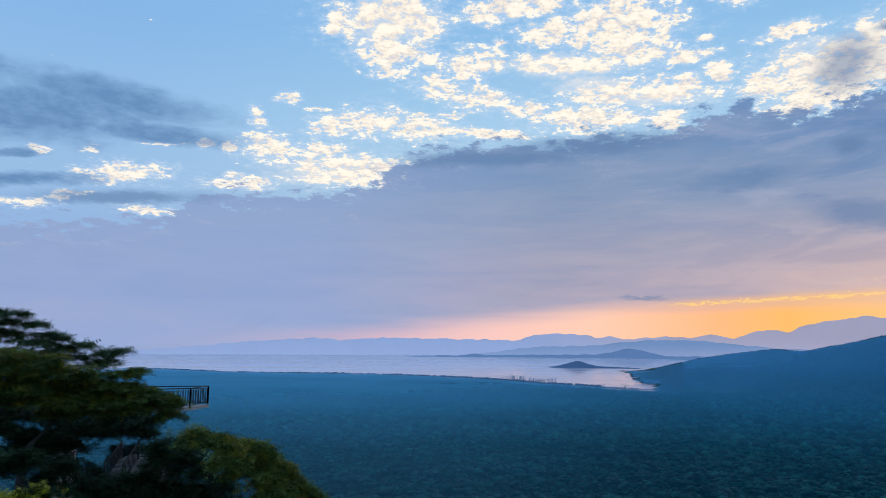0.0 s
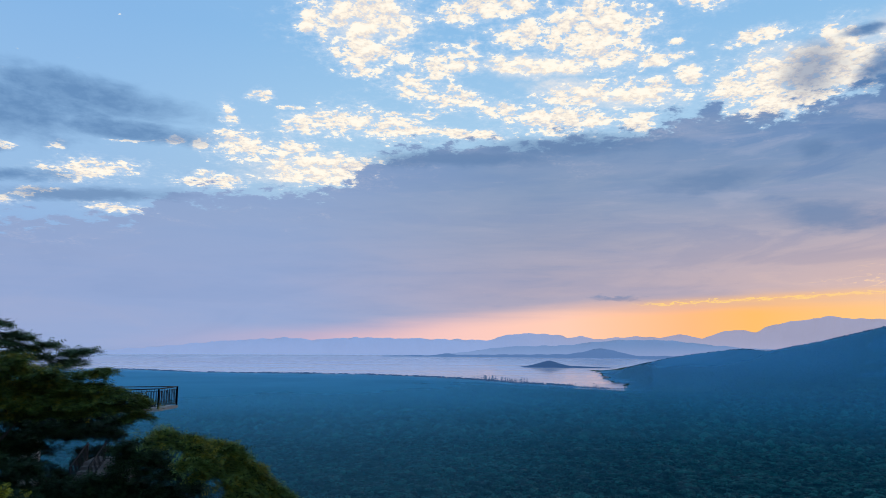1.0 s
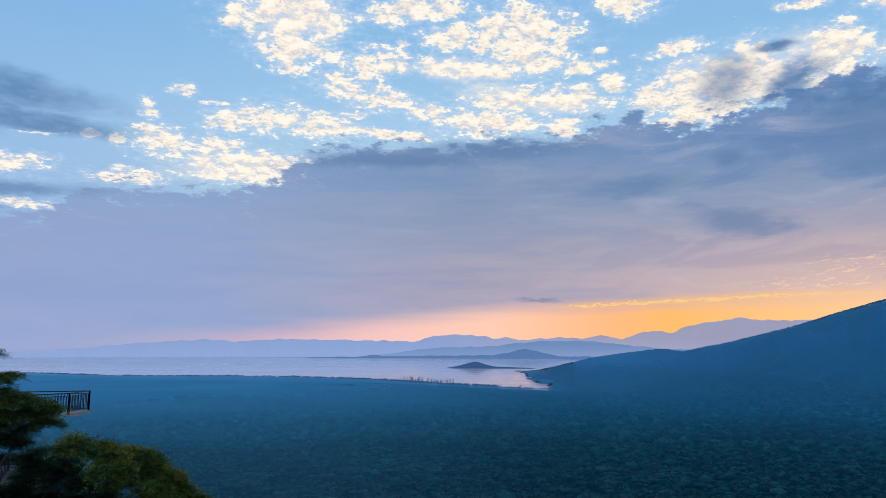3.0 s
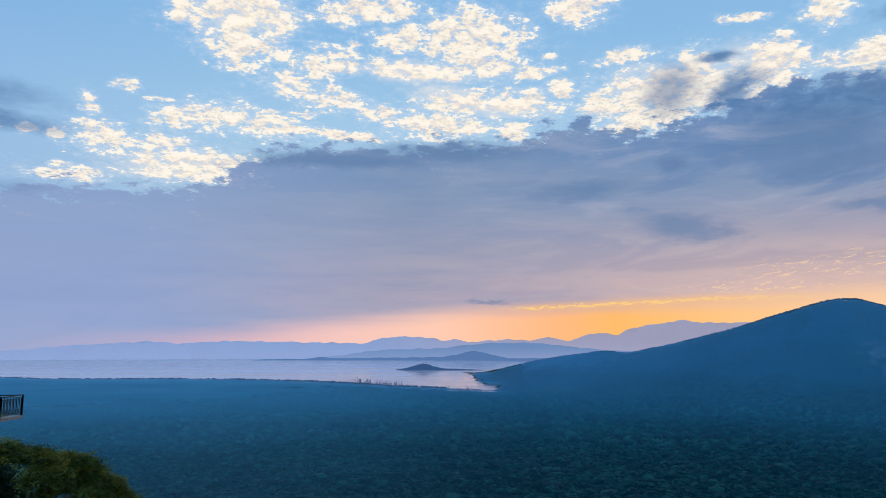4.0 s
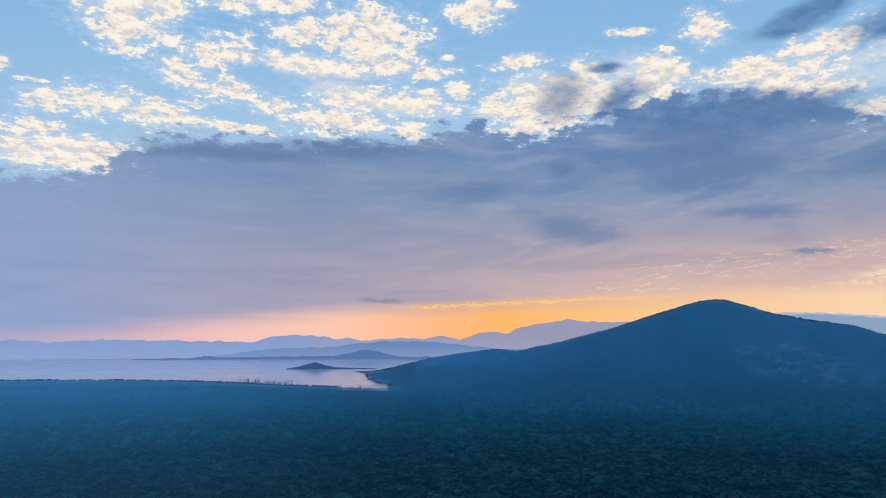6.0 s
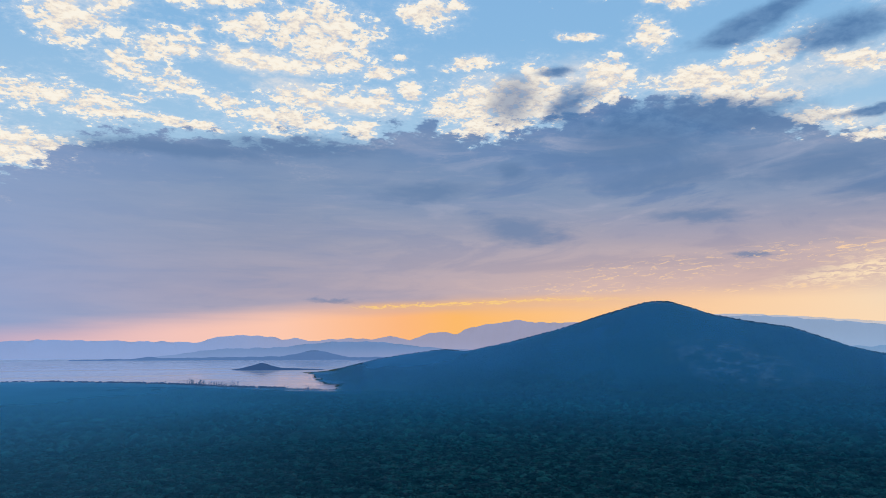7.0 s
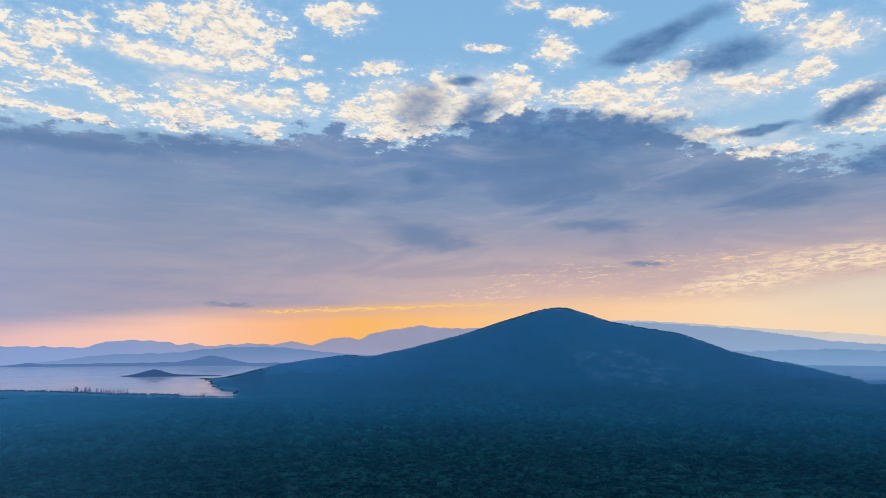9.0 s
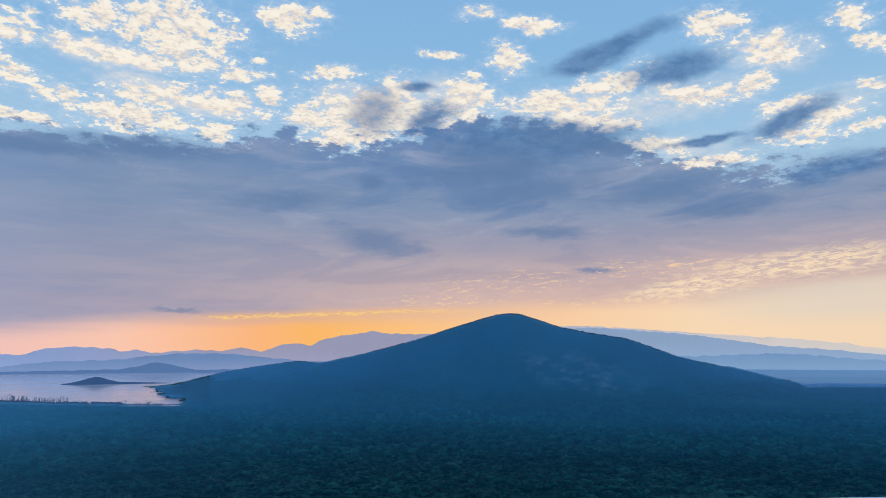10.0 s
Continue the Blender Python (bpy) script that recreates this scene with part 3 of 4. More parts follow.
def build_ground():
    az = np.concatenate([np.arange(-180, -40, 3.0), np.arange(-40, 80, 0.3), np.arange(80, 180, 3.0)])
    r = np.concatenate([[0.01], np.geomspace(1.5, 380, 40), np.geomspace(400, 2600, 120), np.geomspace(2700, 4900, 24)])
    R, A = np.meshgrid(r, az, indexing="ij")
    Z = land(A, R)
    P = np.stack([R * np.sin(np.radians(A)), R * np.cos(np.radians(A)), Z], -1).reshape(-1, 3)
    ob = mesh_object("ground", P.tolist(), grid_faces(len(r), len(az), True).tolist() + [list(range(len(az)))[::-1]], ground_material())
    tagged(ob, "wooded valley floor and hill of dark green earth", "ground", kind="structure")


def build_lake():
    az = np.linspace(-80, 30, 60)
    r = np.linspace(1150, 4900, 20)
    R, A = np.meshgrid(r, az, indexing="ij")
    P = np.stack([R * np.sin(np.radians(A)), R * np.cos(np.radians(A)), 0 * R], -1).reshape(-1, 3)
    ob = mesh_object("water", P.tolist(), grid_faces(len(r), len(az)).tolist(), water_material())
    tagged(ob, "calm pale lake that mirrors the dawn sky, its pink partly in the base colour", "lake", kind="structure")


build_ground()
build_lake()


def build_range(name, label, rows, r, depth, mat, rough=0.06, foot=0.0, seed=0.0, step=0.12):
    """A far range: a crest line by bearing and height angle, with slopes in front and behind."""
    az = np.arange(rows[0][0], rows[-1][0] + step / 2, step)
    el = table(az, rows)
    kern = np.ones(5) / 5
    el = np.convolve(np.pad(el, 2, mode="edge"), kern, mode="valid")
    jag = fbm(az * 100, az * 0, 160, 4, seed) * rough
    ends = np.clip(np.minimum(az - az[0], az[-1] - az) / 1.0, 0, 1)
    crest = EYE + r * np.tan(np.radians(el + jag * ends))
    verts = []
    profile = [(-1.0, 0.0), (-0.7, 0.22), (-0.45, 0.5), (-0.2, 0.82), (-0.06, 0.97), (0.0, 1.0), (0.3, 0.6), (0.6, 0.0)]
    for u, h in profile:
        rr = r + u * depth + 0.16 * depth * fbm(az * 100, az * 0 + u * 300, 300, 3, seed + 1) * (h < 1)
        zz = foot + (np.maximum(crest, foot + 0.5) - foot) * np.clip(h + 0.10 * fbm(az * 100, az * 0 + u * 500, 170, 3, seed + 2) * (0 < h < 0.95), 0, 1)
        verts.append(np.stack([rr * np.sin(np.radians(az)), rr * np.cos(np.radians(az)), zz], 1))
    P = np.concatenate(verts)
    ob = mesh_object(name, P.tolist(), grid_faces(len(profile), len(az)).tolist(), mat)
    tagged(ob, label, "mountains", kind="structure")
    return ob


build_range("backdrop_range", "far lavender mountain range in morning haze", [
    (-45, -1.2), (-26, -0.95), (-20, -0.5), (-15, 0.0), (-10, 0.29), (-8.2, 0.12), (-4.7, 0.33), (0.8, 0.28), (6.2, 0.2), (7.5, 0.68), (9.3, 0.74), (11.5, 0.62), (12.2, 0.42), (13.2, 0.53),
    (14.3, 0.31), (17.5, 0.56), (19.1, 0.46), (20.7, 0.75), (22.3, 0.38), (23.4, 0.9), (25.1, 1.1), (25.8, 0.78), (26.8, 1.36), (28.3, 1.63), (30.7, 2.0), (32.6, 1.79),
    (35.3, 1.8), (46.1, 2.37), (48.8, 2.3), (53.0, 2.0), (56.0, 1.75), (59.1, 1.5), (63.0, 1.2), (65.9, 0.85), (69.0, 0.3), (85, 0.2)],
    4700, 120, haze_glow_material("far_range", srgb(160, 157, 178), 0.84, srgb(138, 160, 200), (0.0, 130.0), 0.65), seed=0.4)
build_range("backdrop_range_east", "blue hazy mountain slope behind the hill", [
    (45, 2.2), (48.8, 2.2), (51.5, 2.0), (54.1, 1.75), (57.2, 1.4), (58.9, 1.1), (61.1, 0.75), (65.1, 0.4), (67.6, 0.1), (85, -0.3)], 4600, 60, haze_glow_material("east_range", srgb(146, 166, 192), 0.85, None, (20.0, 230.0), 0.5), seed=2.0)
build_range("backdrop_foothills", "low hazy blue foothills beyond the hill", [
    (52, 0.0), (56.5, 0.0), (61.0, 0.2), (64.0, 0.05), (67.5, -0.3), (72, -0.6), (85, -0.8)], 4480, 60, haze_glow_material("foothill_blue", srgb(118, 152, 186), 0.85, None, (0.0, 120.0), 0.4), seed=7.0)
build_range("backdrop_hills", "haze-tinted violet-blue hills along the far shore of the lake", [
    (2, -0.95), (3.5, -0.82), (7.5, -0.3), (11.9, -0.18), (14.1, 0.06), (16.2, 0.29), (19.9, 0.26), (22.2, -0.01), (25.3, -0.27), (32, -0.6)], 4420, 160, haze_glow_material("mid_range", srgb(110, 136, 174), 0.88, None, (0.0, 90.0), 0.35), 0.05, seed=1.2)
build_range("headland", "low haze-blue headland reaching into the lake", [
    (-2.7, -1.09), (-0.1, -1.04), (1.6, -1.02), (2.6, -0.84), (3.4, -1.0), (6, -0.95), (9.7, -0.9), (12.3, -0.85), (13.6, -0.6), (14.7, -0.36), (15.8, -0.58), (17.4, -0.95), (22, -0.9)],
    4150, 130, haze_glow_material("headland_haze_blue", srgb(88, 118, 160), 0.85), 0.03, seed=4.0)
# the island's blue is distance haze, put into its colour and emission
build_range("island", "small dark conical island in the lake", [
    (8.5, -1.87), (9.3, -1.74), (10.0, -1.55), (10.4, -1.42), (10.7, -1.36), (11.0, -1.43), (11.5, -1.61), (12.2, -1.77), (14.2, -1.83), (15.4, -1.87)], 2500, 60, haze_glow_material("island_haze_blue", srgb(60, 92, 134), 0.62), 0.02, seed=5.0, step=0.05)


# ---- haze sheets over the valley ----
def build_haze():
    """Two tinted sheets over the tree tops stand in for blue air haze, denser with distance and towards the lake and
    the hill; another lies over the far plain.
    """
    az = np.concatenate([np.arange(-42, 13, 0.3), np.arange(13, 19, 0.08), np.arange(19, 78, 0.3)])
    r = np.geomspace(300, 2400, 170)
    R, A = np.meshgrid(r, az, indexing="ij")
    crest = table(az, RIDGE_R) + 25 * np.sin(az * 0.9)
    t = np.clip((R - table(az, FOOT_R)) / (crest - table(az, FOOT_R)), 0, 1) * (az > 14)
    ground = land(A, R)
    brink = np.clip((R / table(az, SHORE) - 0.78) / 0.17, 0, 1) * (az < 18.5)
    Z = np.maximum(ground, 4.0) + 11.0 - np.maximum(4.0 * t + 4.4 * np.clip((t - 0.85) / 0.15, 0, 1) - 3.0 * t * (az > 58), (6.6 + 1.8 * (az > 13.5)) * brink)
    behind = land(A, R * EYE / np.maximum(EYE - Z, 20.0))
    wood = (az < 16.3) & (R < table(az, SHORE) * np.where(az > 13.0, 0.955, 0.975))
    cape = (az > 13.0) & (az < 20) & (R > 1150) & (behind > 0.8)
    hill = (az >= 16.3) & (ground > 0.5) & (R < crest * np.where(az > 58, 1.1, 0.992))
    dry = (wood | cape | hill).ravel()
    P = np.stack([R * np.sin(np.radians(A)), R * np.cos(np.radians(A)), Z], -1).reshape(-1, 3)
    F = grid_faces(len(r), len(az))
    F = F[dry[F].all(1)]
    used = np.unique(F)
    back = np.full(len(P), -1)
    back[used] = np.arange(len(used))
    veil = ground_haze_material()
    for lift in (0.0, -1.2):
        ob = mesh_object("haze_sheet", (P[used] + np.array([0, 0, lift])).tolist(), back[F].tolist(), veil)
        tagged(ob, "blue sheet that stands in for haze over the valley woods", "haze", kind="stuff")
    az = np.linspace(56, 100, 50)
    inner = table(az, RIDGE_R) * 0.985
    f = np.linspace(0, 1, 20)
    R = inner[None, :] * (4780 / inner[None, :]) ** f[:, None]
    A = np.broadcast_to(az, R.shape)
    P = np.stack([R * np.sin(np.radians(A)), R * np.cos(np.radians(A)), 0 * R + 7.0], -1).reshape(-1, 3)
    plain = bpy.data.materials.new("plain_haze_sheet")
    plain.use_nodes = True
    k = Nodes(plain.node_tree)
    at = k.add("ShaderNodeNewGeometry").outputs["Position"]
    # almost opaque pale tint puts the distant haze onto the plain
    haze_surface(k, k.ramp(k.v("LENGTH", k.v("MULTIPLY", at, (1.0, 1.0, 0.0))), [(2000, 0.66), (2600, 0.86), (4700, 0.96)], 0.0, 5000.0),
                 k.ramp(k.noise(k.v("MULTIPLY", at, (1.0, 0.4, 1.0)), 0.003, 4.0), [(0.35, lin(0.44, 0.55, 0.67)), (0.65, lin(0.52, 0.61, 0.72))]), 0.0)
    ob = mesh_object("haze_sheet", P.tolist(), grid_faces(len(f), len(az)).tolist(), plain)
    tagged(ob, "pale sheet that stands in for haze over the far plain beyond the hill", "haze", kind="stuff")


def build_lake_haze_sheet():
    """A thin pale sheet added just over the lake, which brightens its far part and fades it into haze."""
    az = np.linspace(-60, 17.5, 90)
    f = np.linspace(0, 1, 24)
    inner = table(az, SHORE) * 1.0
    R = inner[None, :] * (4850 / inner[None, :]) ** f[:, None]
    A = np.broadcast_to(az, R.shape)
    P = np.stack([R * np.sin(np.radians(A)), R * np.cos(np.radians(A)), 0 * R + 1.2], -1).reshape(-1, 3)
    wet = (land(A, R) < 0.0).ravel()
    F = grid_faces(len(f), len(az))
    F = F[wet[F].all(1)]
    used = np.unique(F)
    back = np.full(len(P), -1)
    back[used] = np.arange(len(used))
    mat = bpy.data.materials.new("lake_haze_sheet")
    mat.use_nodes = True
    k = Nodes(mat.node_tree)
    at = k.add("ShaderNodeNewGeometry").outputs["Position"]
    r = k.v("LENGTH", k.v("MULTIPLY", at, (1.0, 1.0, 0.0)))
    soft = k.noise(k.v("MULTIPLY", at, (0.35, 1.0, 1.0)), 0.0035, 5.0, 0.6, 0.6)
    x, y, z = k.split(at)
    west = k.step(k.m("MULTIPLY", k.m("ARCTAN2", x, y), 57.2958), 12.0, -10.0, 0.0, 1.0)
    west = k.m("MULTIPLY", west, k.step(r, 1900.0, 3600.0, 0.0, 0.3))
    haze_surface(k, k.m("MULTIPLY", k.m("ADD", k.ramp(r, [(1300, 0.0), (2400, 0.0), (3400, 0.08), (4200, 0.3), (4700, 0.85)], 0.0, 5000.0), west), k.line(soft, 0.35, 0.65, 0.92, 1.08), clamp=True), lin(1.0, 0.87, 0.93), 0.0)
    ob = mesh_object("lake_haze_sheet", P[used].tolist(), back[F].tolist(), mat)
    tagged(ob, "pale haze sheet added low over the lake", "mist", kind="stuff")


build_haze()
build_lake_haze_sheet()


# ---- forest ----
def ico(level):
    bm = bmesh.new()
    bmesh.ops.create_icosphere(bm, subdivisions=level, radius=1.0)
    v = np.array([p.co[:] for p in bm.verts])
    f = np.array([[p.index for p in q.verts] for q in bm.faces])
    bm.free()
    return v, f


def crown_shapes(level, count, cut, lumps=0):
    """Uneven crowns without their undersides, of about unit radius; lumps: how many smaller heads sit on the main one."""
    base, faces = ico(level)
    keep = faces[base[faces].mean(1)[:, 2] > cut]
    used = np.unique(keep)
    back = np.full(len(base), -1)
    back[used] = np.arange(len(used))
    base, keep = base[used], back[keep]
    shapes = []
    for i in range(count):
        tall, wide = np.random.uniform(0.5, 0.9), np.random.uniform(0.75, 1.35, 2)
        vs, fs = [], []
        for j in range(lumps + 1):
            v = base * (1 + np.random.uniform(-0.24, 0.24, len(base)))[:, None]
            if lumps:
                a, q = np.random.uniform(0, 6.283), np.random.uniform(0.25, 1.0) ** 0.6
                size = np.random.uniform(0.22, 0.5) if j else 0.72
                spot = np.array([math.cos(a) * q * 0.85, math.sin(a) * q * 0.85, 0.75 * math.sqrt(max(0.0, 1 - q * q)) - 0.05]) if j else np.zeros(3)
                v = v * size * np.array([1.25, 1.25, 0.8]) + spot
            vs.append(v * np.array([wide[0], wide[1], tall]))
            fs.append(keep + j * len(base))
        shapes.append((np.concatenate(vs), np.concatenate(fs)))
    return shapes


def scatter(n, r0, r1, a0, a1):
    r = np.sqrt(np.random.uniform(r0 * r0, r1 * r1, n))
    return np.random.uniform(a0, a1, n), r


def build_forest(name, label, shapes, az, r, size, lift, mat=M_CANOPY):
    """One mesh of many crowns at bearings and distances."""
    z = land(az, r)
    dry = z > 1.0
    az, r, z, size = az[dry], r[dry], z[dry], size[dry]
    turn = np.random.uniform(0, 6.283, len(az))
    pick = np.random.randint(0, len(shapes), len(az))
    vs, fs, at = [], [], 0
    for i in range(len(az)):
        v, f = shapes[pick[i]]
        c, s = math.cos(turn[i]) * size[i], math.sin(turn[i]) * size[i]
        w = np.empty_like(v)
        w[:, 0] = v[:, 0] * c - v[:, 1] * s + r[i] * math.sin(radians(az[i]))
        w[:, 1] = v[:, 0] * s + v[:, 1] * c + r[i] * math.cos(radians(az[i]))
        w[:, 2] = v[:, 2] * size[i] + z[i] + lift * size[i]
        vs.append(w)
        fs.append(f + at)
        at += len(v)
    V, F = np.concatenate(vs), np.concatenate(fs)
    me = bpy.data.meshes.new(name)
    me.vertices.add(len(V))
    me.vertices.foreach_set("co", V.ravel())
    me.loops.add(len(F) * 3)
    me.loops.foreach_set("vertex_index", F.ravel().astype(np.int32))
    me.polygons.add(len(F))
    me.polygons.foreach_set("loop_start", np.arange(0, len(F) * 3, 3, dtype=np.int32))
    me.update(calc_edges=True)
    me.materials.append(mat)
    me.shade_smooth()
    tagged(new(name, me), label, "forest", kind="stuff")


def sizes(n, mean):
    return np.clip(np.random.lognormal(math.log(mean), 0.38, n), mean * 0.45, mean * 2.2)


A0, A1 = -36.0, 72.0
big, mid, small = crown_shapes(1, 16, -0.3, 13), crown_shapes(1, 16, -0.3, 3), crown_shapes(1, 10, -0.1)
n = 2300
build_forest("forest_near", "dense green bushland trees on the valley floor", big, *scatter(n, 315, 365, A0, A1), sizes(n, 2.2), 0.8)
n = 13000
build_forest("forest_middle", "dense dark green woodland of the valley floor", mid, *scatter(n, 360, 600, A0, A1), sizes(n, 2.2), 0.8)
n = 27000
build_forest("forest_inner", "even dark green woodland farther out in the valley", small, *scatter(n, 596, 850, A0, A1), sizes(n, 2.4), 0.8)
n = 40000
az, r = scatter(n, 840, 1240, A0, A1)
low = land(az, r) < 10
build_forest("forest_beyond", "even blue-green woodland towards the lake", small, az[low], r[low], np.minimum(sizes(n, 2.5), np.where((az > 11) & (r > 1120), 1.6, 3.6))[low], 0.8)
n = 62000
az, r = scatter(n, 1140, 2000, A0, A1)
low = (r > 1130 + 130 * np.random.uniform(0, 1, n)) & (land(az, r) < 12) & ~((az > 12.5) & ((land(az, r * 0.96) < 0.5) | (np.abs(r / table(az, SHORE) - 0.98) < 0.05))) & ((az < 58) | (r < 2050))
build_forest("forest_far", "distant blue-green woodland by the lake", small, az[low], r[low], np.minimum(sizes(n, 2.6), np.where(az > 13.0, 1.7, np.where(r > 0.74 * table(az, SHORE), 2.4, 4.5)))[low], 0.5)
n = 40000
az, r = scatter(n, 900, 2000, 13.0, A1)
z = land(az, r)
spot = np.stack([r * np.sin(np.radians(az)), r * np.cos(np.radians(az)), z], 1)
bare = np.linalg.norm((spot - np.array(ROCK_AT)) / np.array(ROCK_SIZE), axis=1) + 0.3 * fbm(spot[:, 0], spot[:, 1], 70, 3, 4.0) < 0.95
high = (z >= 10) & ~(bare & (np.random.uniform(0, 1, n) < 0.93)) & ~(land(az, r * 0.96) < 0.5)
build_forest("forest_hill", "low dark scrub woodland covering the hill", small, az[high], r[high], np.clip(sizes(n, 2.2), 1.4, 2.4)[high], 0.3)


# both rows below wear the haze-blue glowing tone in place of leaf colour
n = 2600
az = np.random.uniform(-24.0, 16.3, n)
build_forest("forest_fringe", "uneven row of trees along the lake shore", small, az, table(az, SHORE) - np.random.exponential(14.0, n) - 3, np.where(az > 12.5, 0.6, 1.0) * np.clip(sizes(n, 2.0), 1.3, 3.0), 1.6, M_SHORE_HAZED)
n = 3800
az = np.random.uniform(16.5, 66.0, n)
build_forest("forest_crest", "ragged row of scrub trees along the hill's crest", small, az, table(az, RIDGE_R) + 25 * np.sin(az * 0.9) + np.random.normal(0, 9.0, n), np.clip(sizes(n, 1.9), 1.2, 2.7), 0.4, M_CREST_HAZED)


# ---- trees standing in the shallows ----
def tube(points, radii, sides=6):
    """A tapered tube along points: vertices and faces."""
    vs, fs = [], []
    for i, p in enumerate(points):
        d = (points[min(i + 1, len(points) - 1)] - points[max(i - 1, 0)]).normalized()
        u = d.orthogonal().normalized()
        w = d.cross(u)
        for j in range(sides):
            a = 6.2832 * j / sides
            vs.append(p + (u * math.cos(a) + w * math.sin(a)) * radii[i])
    for i in range(len(points) - 1):
        for j in range(sides):
            fs.append((i * sides + j, i * sides + (j + 1) % sides, (i + 1) * sides + (j + 1) % sides, (i + 1) * sides + j))
    fs.append(tuple(range(sides))[::-1])
    fs.append(tuple((len(points) - 1) * sides + j for j in range(sides)))
    return vs, fs


class Heap:
    """Gathers vertices and faces of many pieces for one mesh."""

    def __init__(self):
        self.v, self.f = [], []

    def add(self, vs, fs):
        at = len(self.v)
        self.v += [tuple(p) for p in vs]
        self.f += [tuple(i + at for i in q) for q in fs]

    def box(self, m, sx, sy, sz):
        """A box of those sizes, centred on the pose m."""
        c = [m @ Vector((x * sx / 2, y * sy / 2, z * sz / 2)) for x in (-1, 1) for y in (-1, 1) for z in (-1, 1)]
        self.add(c, [(0, 1, 3, 2), (4, 6, 7, 5), (0, 4, 5, 1), (2, 3, 7, 6), (0, 2, 6, 4), (1, 5, 7, 3)])

    def bar(self, a, b, wide, high):
        """A square bar from a to b."""
        a, b = Vector(a), Vector(b)
        d = b - a
        turn = d.to_track_quat("X", "Z").to_matrix().to_4x4()
        self.box(Matrix.Translation((a + b) / 2) @ turn, d.length, wide, high)

    def done(self, name, mat, parent=None, label="", smooth=False):
        ob = mesh_object(name, self.v, self.f, mat, parent, smooth)
        return tagged(ob, label) if label else ob


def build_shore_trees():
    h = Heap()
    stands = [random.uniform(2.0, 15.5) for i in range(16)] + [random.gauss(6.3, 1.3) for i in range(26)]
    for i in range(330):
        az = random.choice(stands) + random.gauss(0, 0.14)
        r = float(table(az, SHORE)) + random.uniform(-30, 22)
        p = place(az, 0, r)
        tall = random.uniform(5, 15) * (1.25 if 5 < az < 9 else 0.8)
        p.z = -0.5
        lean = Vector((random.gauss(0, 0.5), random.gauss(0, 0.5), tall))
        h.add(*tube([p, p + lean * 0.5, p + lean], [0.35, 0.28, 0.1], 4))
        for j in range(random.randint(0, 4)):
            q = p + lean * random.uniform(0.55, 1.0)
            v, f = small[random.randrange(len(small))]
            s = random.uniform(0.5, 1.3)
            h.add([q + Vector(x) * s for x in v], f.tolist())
    # the drowned trees get the same painted haze blue
    tagged(h.done("drowned_trees", M_SHORE_HAZED), "thin bare trees standing in the lake's shallows", "trees", kind="stuff")


build_shore_trees()


# ---- the hillside beside the viewer ----
def frond(pairs=4, length=0.3):
    """A feathery leaf along +x: pairs of thin leaflets."""
    vs, fs = [], []
    for i in range(pairs):
        x = length * (0.12 + 0.86 * i / (pairs - 1))
        w = 0.13 * (1.0 - 0.65 * abs(i / (pairs - 1) - 0.4))
        for side in (-1, 1):
            at = len(vs)
            vs += [(x - 0.01, 0, 0.004), (x + 0.03, side * w, -0.012), (x + 0.045, side * w * 0.3, 0.0)]
            fs += [(at, at + 1, at + 2)]
    return np.array(vs), np.array(fs)


FROND_V, FROND_F = frond()


